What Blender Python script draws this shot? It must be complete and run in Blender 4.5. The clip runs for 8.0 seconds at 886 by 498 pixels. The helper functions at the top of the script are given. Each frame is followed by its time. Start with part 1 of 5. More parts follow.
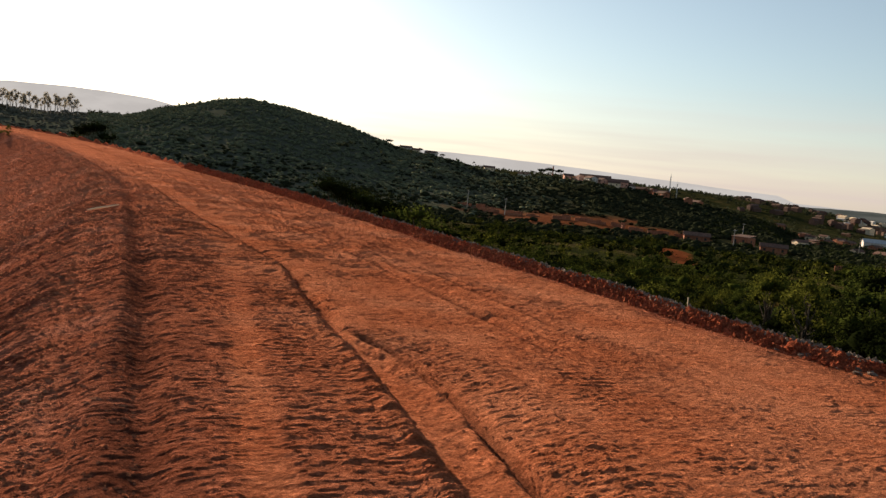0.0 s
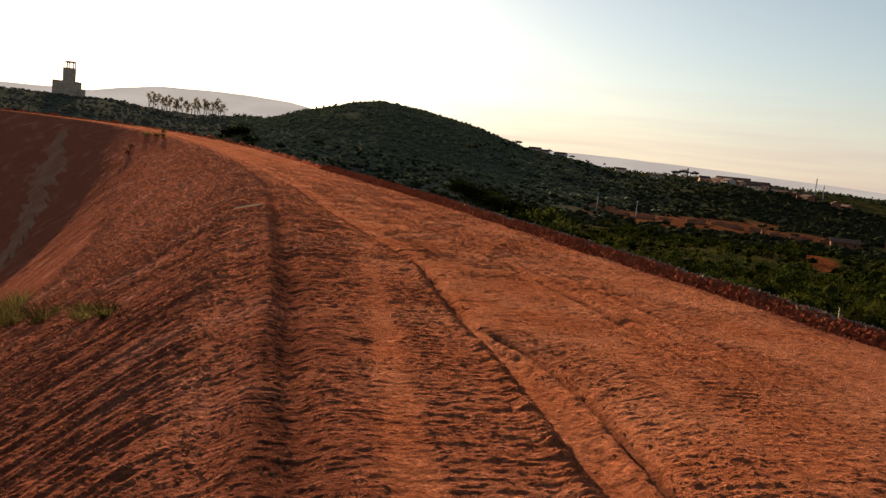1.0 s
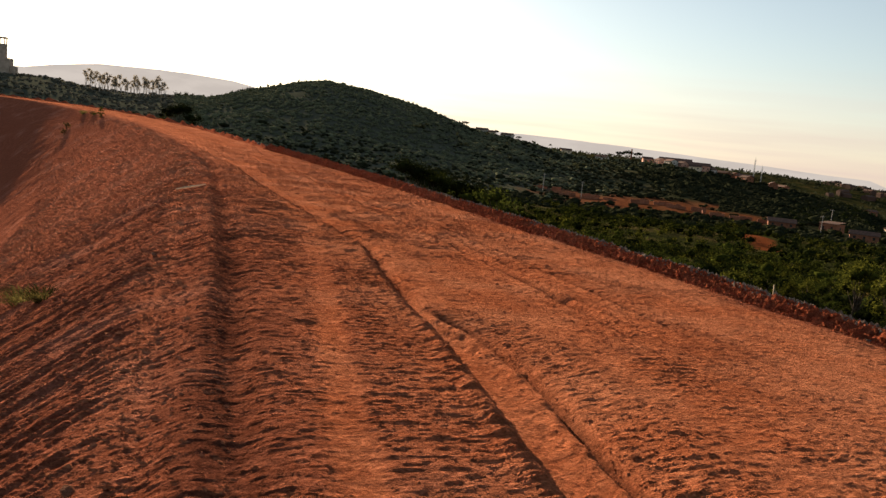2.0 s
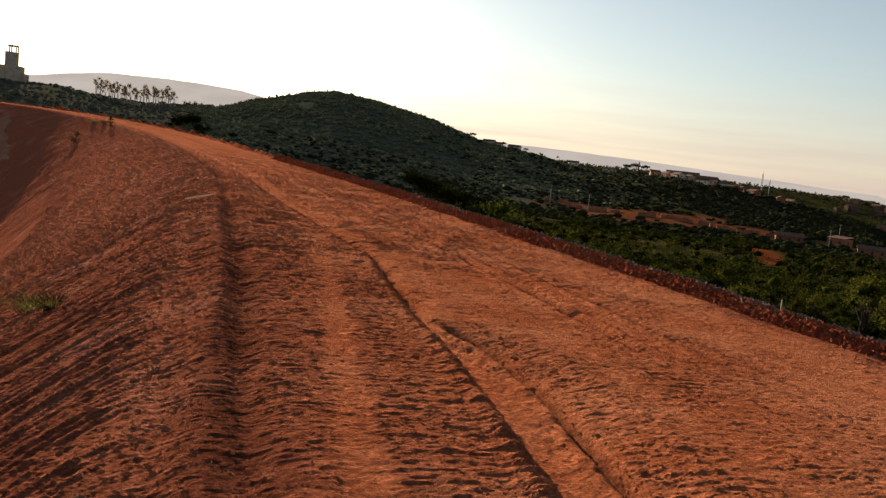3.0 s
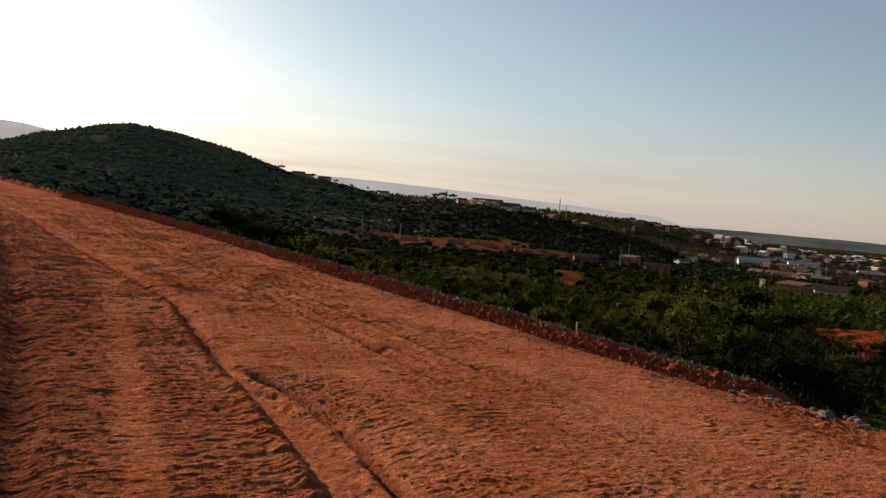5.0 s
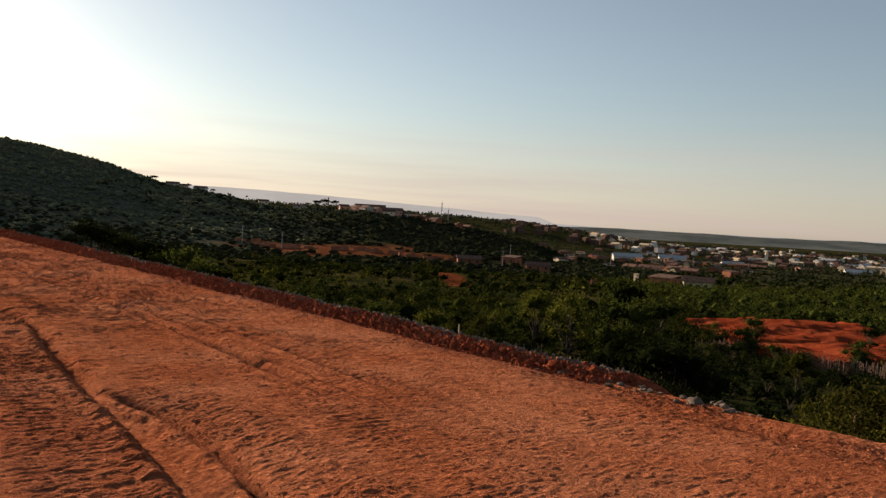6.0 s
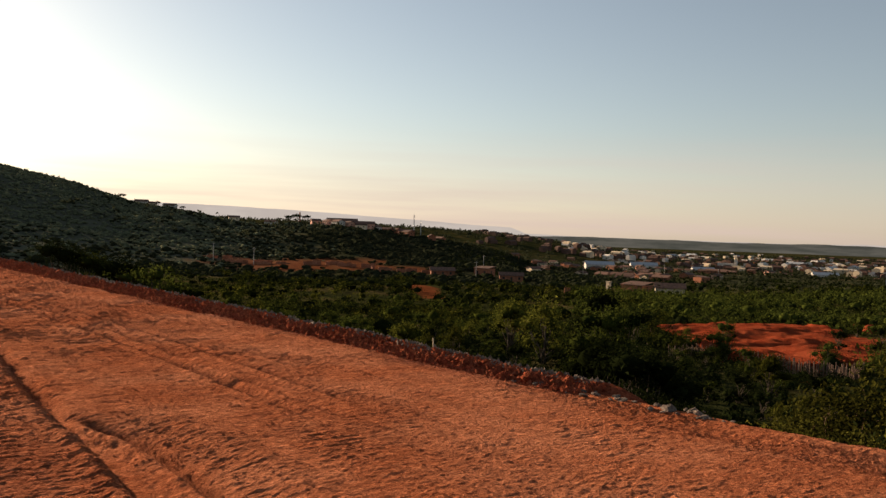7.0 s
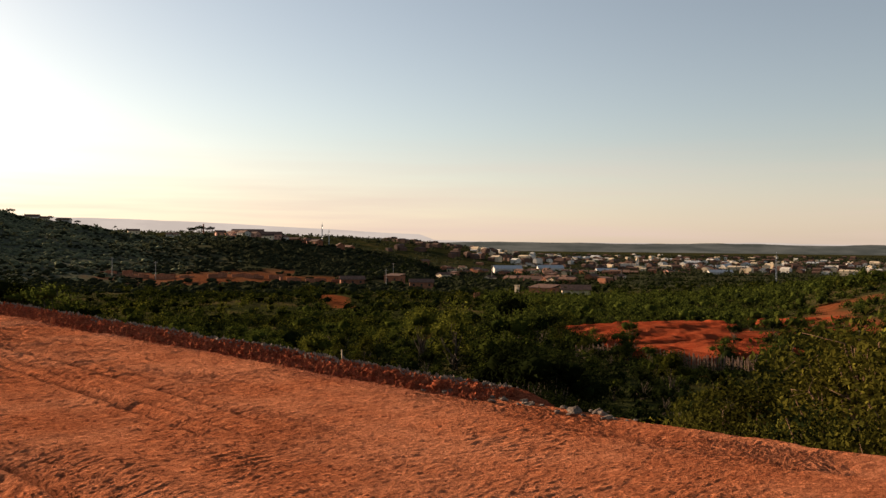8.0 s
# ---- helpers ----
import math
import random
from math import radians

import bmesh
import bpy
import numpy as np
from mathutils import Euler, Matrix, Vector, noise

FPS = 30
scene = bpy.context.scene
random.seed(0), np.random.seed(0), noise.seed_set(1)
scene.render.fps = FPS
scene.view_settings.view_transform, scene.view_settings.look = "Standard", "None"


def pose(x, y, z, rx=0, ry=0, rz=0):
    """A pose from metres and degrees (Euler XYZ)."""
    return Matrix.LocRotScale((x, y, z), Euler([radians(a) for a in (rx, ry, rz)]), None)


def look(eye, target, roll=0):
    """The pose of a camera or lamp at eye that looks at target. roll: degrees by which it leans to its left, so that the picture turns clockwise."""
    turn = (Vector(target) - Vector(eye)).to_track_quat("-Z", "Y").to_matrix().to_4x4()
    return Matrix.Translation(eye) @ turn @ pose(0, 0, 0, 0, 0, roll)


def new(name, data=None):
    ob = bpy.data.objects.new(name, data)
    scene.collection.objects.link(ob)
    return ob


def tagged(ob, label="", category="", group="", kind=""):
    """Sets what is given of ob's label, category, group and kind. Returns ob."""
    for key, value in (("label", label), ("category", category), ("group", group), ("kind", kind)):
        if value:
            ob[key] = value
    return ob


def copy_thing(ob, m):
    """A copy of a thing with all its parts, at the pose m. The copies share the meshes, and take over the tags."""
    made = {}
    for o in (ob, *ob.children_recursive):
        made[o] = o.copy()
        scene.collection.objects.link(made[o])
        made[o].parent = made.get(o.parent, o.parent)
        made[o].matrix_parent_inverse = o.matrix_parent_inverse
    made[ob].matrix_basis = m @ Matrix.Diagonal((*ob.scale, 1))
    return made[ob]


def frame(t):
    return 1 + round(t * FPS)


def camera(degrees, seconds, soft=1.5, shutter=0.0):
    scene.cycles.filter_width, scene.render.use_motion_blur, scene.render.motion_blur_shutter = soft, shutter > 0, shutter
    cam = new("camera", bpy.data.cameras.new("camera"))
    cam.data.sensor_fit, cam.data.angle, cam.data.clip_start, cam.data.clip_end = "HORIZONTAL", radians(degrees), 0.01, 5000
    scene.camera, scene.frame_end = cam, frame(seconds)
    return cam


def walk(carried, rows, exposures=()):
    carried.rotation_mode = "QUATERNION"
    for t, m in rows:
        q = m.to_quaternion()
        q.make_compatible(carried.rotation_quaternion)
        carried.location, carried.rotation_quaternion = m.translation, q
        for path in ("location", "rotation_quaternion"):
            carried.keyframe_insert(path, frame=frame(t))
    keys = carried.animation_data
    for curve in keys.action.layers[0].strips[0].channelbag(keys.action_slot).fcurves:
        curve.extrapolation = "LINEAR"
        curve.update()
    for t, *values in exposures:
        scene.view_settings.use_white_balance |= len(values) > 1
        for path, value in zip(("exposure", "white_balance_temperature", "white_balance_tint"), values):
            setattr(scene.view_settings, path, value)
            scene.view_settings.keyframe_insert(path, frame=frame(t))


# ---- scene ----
# The camera: an arm's sweep from the road's left shoulder; metres and degrees (x, y, z, yaw, pitch, roll).
cam = camera(57.6, 8.0, soft=1.4)
ROWS = [
    (0.0, -0.000, 0.000, 1.600, -0.29, -5.53, 5.58),
    (0.5, -0.047, -0.018, 1.602, 3.59, -6.09, 5.79),
    (1.0, -0.085, -0.038, 1.596, 8.74, -6.32, 5.70),
    (1.5, -0.054, -0.029, 1.590, 5.57, -7.16, 5.88),
    (1.7, -0.052, -0.030, 1.590, 4.79, -7.38, 5.78),
    (3.0, -0.073, -0.069, 1.608, 5.41, -6.57, 6.33),
    (3.5, -0.068, -0.033, 1.609, 4.50, -6.21, 6.27),
    (4.0, -0.032, -0.009, 1.633, 0.61, -5.22, 6.10),
    (4.5, 0.002, -0.028, 1.658, -3.03, -4.00, 5.66),
    (5.0, 0.022, -0.034, 1.692, -7.53, -3.10, 4.98),
    (5.2, 0.034, -0.030, 1.700, -9.77, -2.85, 4.55),
    (6.5, 0.118, 0.029, 1.708, -17.04, -1.74, 2.58),
    (7.0, 0.112, 0.016, 1.725, -17.58, -1.21, 1.96),
    (7.5, 0.126, 0.005, 1.744, -19.86, -0.79, 1.35),
    (8.0, 0.161, 0.022, 1.752, -24.00, -0.55, 0.50),
]
walk(cam, [(t, pose(x, y, z, 90 + pitch, 0, yaw) @ pose(0, 0, 0, 0, 0, roll)) for t, x, y, z, yaw, pitch, roll in ROWS],
     ((0.0, 1.45, 6150, 10), (0.5, 1.28, 6400, 11), (1.0, 1.28, 6600, 13), (1.5, 1.55, 6550, 12), (1.7, 1.55, 6550, 12), (3.0, 1.32, 6550, 12), (3.5, 1.15, 6400, 11),
      (4.0, 1.12, 6350, 10), (5.0, 1.08, 6100, 11), (6.5, 1.28, 6500, 13), (7.5, 1.42, 6800, 15), (8.0, 1.50, 6850, 16)))

# ---- world, sun ----
SUN_AZ, SUN_EL = 30.0, 13.5          # degrees left of ahead, above the horizon
SUN_DIR = Vector((-math.sin(radians(SUN_AZ)) * math.cos(radians(SUN_EL)), math.cos(radians(SUN_AZ)) * math.cos(radians(SUN_EL)), math.sin(radians(SUN_EL))))
world = bpy.data.worlds.new("evening_sky")
scene.world = world
world.use_nodes = True
wn, wl = world.node_tree.nodes, world.node_tree.links
sky = wn.new("ShaderNodeTexSky")
sky.sky_type, sky.sun_disc = "NISHITA", False
sky.sun_elevation, sky.sun_rotation = radians(SUN_EL), radians(-SUN_AZ)
sky.altitude, sky.air_density, sky.dust_density, sky.ozone_density = 400, 1.0, 0.8, 1.0
# evening haze greys the blue and warms the horizon
grey = wn.new("ShaderNodeHueSaturation")
grey.inputs["Saturation"].default_value = 0.72
warm = wn.new("ShaderNodeMix")
warm.data_type, warm.blend_type = "RGBA", "MULTIPLY"
warm.inputs[0].default_value, warm.inputs[7].default_value = 1.0, (0.995, 1.005, 0.965, 1)
wl.new(sky.outputs[0], grey.inputs["Color"])
wl.new(grey.outputs[0], warm.inputs[6])
# dusty air along the horizon, with a few thin streaks of cloud in it
wtc, wsep, wexp = wn.new("ShaderNodeTexCoord"), wn.new("ShaderNodeSeparateXYZ"), wn.new("ShaderNodeMapRange")
wexp.interpolation_type = "SMOOTHERSTEP"
wexp.inputs[1].default_value, wexp.inputs[2].default_value, wexp.inputs[3].default_value, wexp.inputs[4].default_value = -0.02, 0.17, 0.75, 0.0
wmap, wtex = wn.new("ShaderNodeMapping"), wn.new("ShaderNodeTexNoise")
wmap.inputs["Scale"].default_value = (1.3, 1.3, 26)
wtex.inputs["Scale"].default_value, wtex.inputs["Detail"].default_value = 1.6, 4
wl.new(wtc.outputs["Generated"], wsep.inputs[0])
wl.new(wtc.outputs["Generated"], wmap.inputs[0])
wl.new(wmap.outputs[0], wtex.inputs["Vector"])
wl.new(wsep.outputs[2], wexp.inputs[0])
streak = wn.new("ShaderNodeMapRange")
streak.inputs[1].default_value, streak.inputs[2].default_value, streak.inputs[3].default_value, streak.inputs[4].default_value = 0.38, 0.66, 0.62, 1.2
wl.new(wtex.outputs[0], streak.inputs[0])
amount = wn.new("ShaderNodeMath")
amount.operation = "MULTIPLY"
wl.new(wexp.outputs[0], amount.inputs[0])
wl.new(streak.outputs[0], amount.inputs[1])
haze = wn.new("ShaderNodeMix")
haze.data_type = "RGBA"
haze.inputs[7].default_value = (5.4, 4.35, 3.8, 1)
wl.new(amount.outputs[0], haze.inputs[0])
wl.new(warm.outputs[2], haze.inputs[6])
wl.new(haze.outputs[2], wn["Background"].inputs[0])
wn["Background"].inputs[1].default_value = 0.05
sun = new("sun", bpy.data.lights.new("sun", "SUN"))
sun.data.energy, sun.data.angle, sun.data.color = 5.0, radians(0.6), (1.0, 0.78, 0.55)
sun.matrix_world = look(SUN_DIR * 200, (0, 0, 0))

# ---- materials ----


def nodes_of(name):
    m = bpy.data.materials.new(name)
    m.use_nodes = True
    n, l = m.node_tree.nodes, m.node_tree.links
    return m, n, l, n["Principled BSDF"]


def ramp(n, stops):
    r = n.new("ShaderNodeValToRGB")
    while len(r.color_ramp.elements) < len(stops):
        r.color_ramp.elements.new(0.5)
    for e, (p, c) in zip(r.color_ramp.elements, stops):
        e.position, e.color = p, (*c, 1)
    return r


def noise_node(n, l, scale, detail=6, rough=0.6, coord="Object", stretch=None, turn=0.0):
    tc = n.new("ShaderNodeTexCoord")
    t = n.new("ShaderNodeTexNoise")
    t.inputs["Scale"].default_value, t.inputs["Detail"].default_value, t.inputs["Roughness"].default_value = scale, detail, rough
    out = tc.outputs[coord]
    for way, value in (("Rotation", (0, 0, radians(turn)) if turn else None), ("Scale", stretch)):
        if value:
            mp = n.new("ShaderNodeMapping")
            mp.inputs[way].default_value = value
            l.new(out, mp.inputs[0])
            out = mp.outputs[0]
    l.new(out, t.inputs["Vector"])
    return t


def mixed(n, l, fac, a, b, mode="MIX"):
    m = n.new("ShaderNodeMix")
    m.data_type, m.blend_type = "RGBA", mode
    for sock, val in ((m.inputs[0], fac), (m.inputs[6], a), (m.inputs[7], b)):
        if isinstance(val, (int, float)):
            sock.default_value = val
        elif isinstance(val, tuple):
            sock.default_value = (*val, 1)
        else:
            l.new(val, sock)
    return m.outputs[2]


def plain(name, c1, c2, scale=3.0, rough=0.85, bump=0.3, dist=0.02, metal=0.0, fine=9.0, vary=0.0):
    """Two-tone weathered surface: broad stains, fine grain and relief."""
    m, n, l, b = nodes_of(name)
    big, small = noise_node(n, l, scale), noise_node(n, l, scale * fine, 8, 0.7)
    col = mixed(n, l, ramp_fac(n, l, big, 0.35, 0.68), c1, c2)
    col = mixed(n, l, 0.5, col, ramp_col(n, l, small, (0.45, 0.45, 0.45), (0.62, 0.62, 0.62)), "OVERLAY")
    if vary:
        oi = n.new("ShaderNodeObjectInfo")
        hs = n.new("ShaderNodeHueSaturation")
        mr = n.new("ShaderNodeMapRange")
        mr.inputs[3].default_value, mr.inputs[4].default_value = 1 - vary, 1 + vary
        l.new(oi.outputs["Random"], mr.inputs[0])
        l.new(mr.outputs[0], hs.inputs["Value"])
        l.new(col, hs.inputs["Color"])
        col = hs.outputs[0]
    l.new(col, b.inputs["Base Color"])
    b.inputs["Roughness"].default_value, b.inputs["Metallic"].default_value = rough, metal
    b.inputs["Specular IOR Level"].default_value = 0.06
    if bump:
        bp = n.new("ShaderNodeBump")
        bp.inputs["Strength"].default_value, bp.inputs["Distance"].default_value = bump, dist
        l.new(small.outputs[0], bp.inputs["Height"])
        l.new(bp.outputs[0], b.inputs["Normal"])
    return m


def ramp_fac(n, l, tex, lo, hi):
    r = n.new("ShaderNodeMapRange")
    r.interpolation_type = "SMOOTHSTEP"
    r.inputs[1].default_value, r.inputs[2].default_value = lo, hi
    l.new(tex.outputs[0], r.inputs[0])
    return r.outputs[0]


def ramp_col(n, l, tex, a, b):
    r = ramp(n, [(0.3, a), (0.7, b)])
    l.new(tex.outputs[0], r.inputs[0])
    return r.outputs[0]


def soil(name, c_dark, c_light, c_dust, dust=0.5, bump=0.5, fresh=None, coarse=0.0):
    """Laterite: moist and dusty stains, crumbs and grain. fresh: the colours of newly turned earth, where the attribute
    'fresh' says so; its last colour is for moist soil and painted groove shade.
    """
    m, n, l, b = nodes_of(name)
    big = noise_node(n, l, 0.5, 5, 0.6)
    mid = noise_node(n, l, 11.0, 7, 0.68, stretch=(0.70, 1.15, 1), turn=-22)
    fine = noise_node(n, l, 42.0, 7, 0.7, stretch=(0.85, 1.1, 1), turn=-22)
    col = mixed(n, l, ramp_fac(n, l, mid, 0.36, 0.66), c_dark, c_light)
    dusty = n.new("ShaderNodeMath")
    dusty.operation = "MULTIPLY"
    l.new(ramp_fac(n, l, big, 0.38, 0.66), dusty.inputs[0])
    dusty.inputs[1].default_value = dust
    col = mixed(n, l, dusty.outputs[0], col, c_dust)
    if fresh:
        att = n.new("ShaderNodeAttribute")
        att.attribute_name = "fresh"
        turned = mixed(n, l, ramp_fac(n, l, mid, 0.36, 0.66), fresh[0], fresh[1])
        turned = mixed(n, l, ramp_fac(n, l, big, 0.5, 0.75), turned, fresh[2])
        col = mixed(n, l, att.outputs["Fac"], col, turned)
        damp_shade_att = n.new("ShaderNodeAttribute")
        damp_shade_att.attribute_name = "damp_shade"
        col = mixed(n, l, damp_shade_att.outputs["Fac"], col, fresh[3])
    col = mixed(n, l, 0.55, col, ramp_col(n, l, fine, (0.12, 0.12, 0.12), (0.88, 0.88, 0.88)), "OVERLAY")
    # single grains and pebbles, each of its own tone
    for scale, share in ((26.0, 0.32), (70.0, 0.34)):
        tc, cell = n.new("ShaderNodeTexCoord"), n.new("ShaderNodeTexVoronoi")
        turn, sep = n.new("ShaderNodeMapping"), n.new("ShaderNodeSeparateColor")
        turn.inputs["Rotation"].default_value, turn.inputs["Scale"].default_value = (0, 0, radians(-22)), (0.6, 1.0, 1.0)
        cell.inputs["Scale"].default_value = scale
        l.new(tc.outputs["Object"], turn.inputs[0])
        l.new(turn.outputs[0], cell.inputs["Vector"])
        l.new(cell.outputs["Color"], sep.inputs[0])
        tone = ramp(n, [(0.0, (0.22, 0.22, 0.22)), (0.5, (0.5, 0.5, 0.5)), (1.0, (0.85, 0.85, 0.85))])
        l.new(sep.outputs[0], tone.inputs[0])
        col = mixed(n, l, share, col, tone.outputs[0], "OVERLAY")
    l.new(col, b.inputs["Base Color"])
    b.inputs["Roughness"].default_value = 1.0
    b.inputs["Specular IOR Level"].default_value = 0.0
    b1, b2 = n.new("ShaderNodeBump"), n.new("ShaderNodeBump")
    b1.inputs["Strength"].default_value, b1.inputs["Distance"].default_value = bump, 0.020
    b2.inputs["Strength"].default_value, b2.inputs["Distance"].default_value = bump, 0.016
    l.new(ramp_fac(n, l, mid, 0.34, 0.68), b1.inputs["Height"])
    l.new(ramp_fac(n, l, fine, 0.36, 0.66), b2.inputs["Height"])
    if coarse:
        big_lumps = noise_node(n, l, 3.0, 4, 0.6, stretch=(1.0, 1.6, 1), turn=-22)
        b0 = n.new("ShaderNodeBump")
        b0.inputs["Strength"].default_value, b0.inputs["Distance"].default_value = 1.0, coarse
        l.new(ramp_fac(n, l, big_lumps, 0.36, 0.66), b0.inputs["Height"])
        l.new(b0.outputs[0], b1.inputs["Normal"])
    l.new(b1.outputs[0], b2.inputs["Normal"])
    l.new(b2.outputs[0], b.inputs["Normal"])
    return m


def leaf(name, c1, c2, through_light=0.35, dim=0.30, lit=1.6):
    """Foliage: diffuse leaf with light passing through, varied clump by clump and plant by plant."""
    m, n, l, b = nodes_of(name)
    geo, oi = n.new("ShaderNodeNewGeometry"), n.new("ShaderNodeObjectInfo")
    patch = noise_node(n, l, 0.22, 4, 0.7)
    col = mixed(n, l, geo.outputs["Random Per Island"], c1, c2)
    # clump tone at random, strong enough to read as lit leaves and dark gaps
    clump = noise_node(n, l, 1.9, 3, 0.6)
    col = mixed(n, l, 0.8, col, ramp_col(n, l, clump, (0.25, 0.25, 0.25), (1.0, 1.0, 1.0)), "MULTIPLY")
    hs = n.new("ShaderNodeHueSaturation")
    ad = n.new("ShaderNodeMath")
    ad.operation = "ADD"
    l.new(oi.outputs["Random"], ad.inputs[0])
    l.new(patch.outputs[0], ad.inputs[1])
    mr = n.new("ShaderNodeMapRange")
    mr.inputs[1].default_value, mr.inputs[2].default_value, mr.inputs[3].default_value, mr.inputs[4].default_value = 0.3, 1.3, dim, lit
    l.new(ad.outputs[0], mr.inputs[0])
    l.new(mr.outputs[0], hs.inputs["Value"])
    l.new(col, hs.inputs["Color"])
    tr, mx = n.new("ShaderNodeBsdfTranslucent"), n.new("ShaderNodeMixShader")
    l.new(hs.outputs[0], b.inputs["Base Color"])
    l.new(hs.outputs[0], tr.inputs[0])
    b.inputs["Roughness"].default_value = 0.7
    b.inputs["Specular IOR Level"].default_value = 0.0
    mx.inputs[0].default_value = through_light
    l.new(b.outputs[0], mx.inputs[1])
    l.new(tr.outputs[0], mx.inputs[2])
    l.new(mx.outputs[0], n["Material Output"].inputs[0])
    return m


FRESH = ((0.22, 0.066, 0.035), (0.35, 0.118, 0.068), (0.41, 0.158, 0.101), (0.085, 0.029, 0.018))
M_ROAD = soil("laterite_road", (0.34, 0.097, 0.041), (0.51, 0.161, 0.071), (0.56, 0.208, 0.104), 0.75, 0.9, FRESH)
M_SLOPE = soil("laterite_slope", (0.35, 0.105, 0.047), (0.51, 0.175, 0.083), (0.56, 0.238, 0.132), 0.75, 0.9, FRESH, 0.03)
M_CLOD = soil("laterite_clod", (0.21, 0.050, 0.024), (0.32, 0.083, 0.040), (0.37, 0.120, 0.062), 0.4, 0.8)
M_BANK = soil("deep_red_bank", (0.13, 0.020, 0.008), (0.23, 0.042, 0.016), (0.26, 0.068, 0.029), 0.4, 0.8)
M_DUST = soil("pale_eroded_sand", (0.25, 0.10, 0.057), (0.34, 0.165, 0.10), (0.41, 0.225, 0.145), 0.5, 0.8)
M_STONE = plain("grey_rubble", (0.085, 0.060, 0.045), (0.18, 0.135, 0.105), 8, 0.9, 0.5, 0.01, vary=0.35)
M_BARK = plain("bark", (0.045, 0.034, 0.024), (0.10, 0.075, 0.055), 6, 0.9, 0.6, 0.02)
M_LEAF = leaf("leaf_green", (0.008, 0.012, 0.003), (0.042, 0.050, 0.009), 0.36, 0.22, 2.1)
M_LEAF_Y = leaf("leaf_yellow_green", (0.018, 0.022, 0.004), (0.078, 0.078, 0.012), 0.38, 0.3, 2.0)
# dark green leaf, darkened further for the shade within thick growth
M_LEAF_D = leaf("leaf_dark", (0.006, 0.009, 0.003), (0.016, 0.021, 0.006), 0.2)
M_LEAF_B = leaf("leaf_dry", (0.08, 0.048, 0.018), (0.14, 0.085, 0.032), 0.3)
M_OLIVE = leaf("leaf_olive", (0.012, 0.013, 0.003), (0.125, 0.110, 0.018), 0.40)
M_GRASS = leaf("dry_grass", (0.09, 0.075, 0.022), (0.17, 0.14, 0.045), 0.4)
M_OLIVE_D = leaf("leaf_dull_olive", (0.010, 0.012, 0.003), (0.110, 0.104, 0.018), 0.40)
# grey gum leaves, paled further for the glare around the row
M_GUM = leaf("leaf_hazed_gum", (0.22, 0.19, 0.14), (0.32, 0.28, 0.21), 0.5, 0.8, 1.2)
# hillside woods with the distance haze put into a pale leaf colour
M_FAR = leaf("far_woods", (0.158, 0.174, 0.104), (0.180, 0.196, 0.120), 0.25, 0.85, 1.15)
# scrub on the rise, pale because haze is put into its colour
M_HAZED = leaf("hazed_scrub", (0.15, 0.145, 0.11), (0.20, 0.185, 0.14), 0.3, 0.85, 1.15)
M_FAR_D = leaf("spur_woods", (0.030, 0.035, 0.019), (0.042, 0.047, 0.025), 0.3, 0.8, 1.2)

# ---- numeric noise ----


def lattice(ix, iy, seed):
    h = (ix.astype(np.int64) * 374761393 + iy.astype(np.int64) * 668265263 + seed * 974711) & 0x7FFFFFFF
    h = ((h ^ (h >> 13)) * 1274126177) & 0x7FFFFFFF
    return ((h ^ (h >> 16)) & 0xFFFF) / 65535.0


def vnoise(x, y, seed=0):
    """Smooth value noise, 0..1."""
    x, y = np.asarray(x, float), np.asarray(y, float)
    ix, iy = np.floor(x), np.floor(y)
    fx, fy = x - ix, y - iy
    fx, fy = fx * fx * (3 - 2 * fx), fy * fy * (3 - 2 * fy)
    a, b = lattice(ix, iy, seed), lattice(ix + 1, iy, seed)
    c, e = lattice(ix, iy + 1, seed), lattice(ix + 1, iy + 1, seed)
    return (a * (1 - fx) + b * fx) * (1 - fy) + (c * (1 - fx) + e * fx) * fy


def fbm(x, y, octaves=4, seed=0):
    total, amp, norm = 0, 1.0, 0.0
    for k in range(octaves):
        total = total + amp * (vnoise(x * 2 ** k, y * 2 ** k, seed + k * 17) - 0.5)
        norm, amp = norm + amp, amp * 0.5
    return total / norm


def smooth(lo, hi, v):
    t = np.clip((v - lo) / (hi - lo), 0, 1)
    return t * t * (3 - 2 * t)


# ---- the plan: road line and lie of the land ----
# Road line: s metres along it from beside the camera, u metres to its right of the left shoulder.
ROAD_W, SHOULDER = 6.85, -0.30
S_LINE = np.arange(-80.0, 361.0, 1.0)
HEADING = np.radians(np.interp(S_LINE, [-80, 25, 36, 48, 60, 75, 95, 115, 140, 165, 220, 360], [22, 22, 26, 27, 29.2, 33.5, 43, 56, 80, 100, 108, 112]))
LX, LY = np.cumsum(-np.sin(HEADING)), np.cumsum(np.cos(HEADING))
LX, LY = LX - LX[80], LY - LY[80]
LZ = np.interp(S_LINE, [-80, 25, 40, 55, 70, 90, 115, 140, 200, 360], [0, 0, 0.03, 0.12, 0.39, 1.05, 1.9, 2.4, 3.0, 3.2])
EAST, NORTH = np.cos(HEADING), np.sin(HEADING)     # the road's right


def road_point(s, u):
    return (np.interp(s, S_LINE, LX) + u * np.interp(s, S_LINE, EAST), np.interp(s, S_LINE, LY) + u * np.interp(s, S_LINE, NORTH), np.interp(s, S_LINE, LZ))


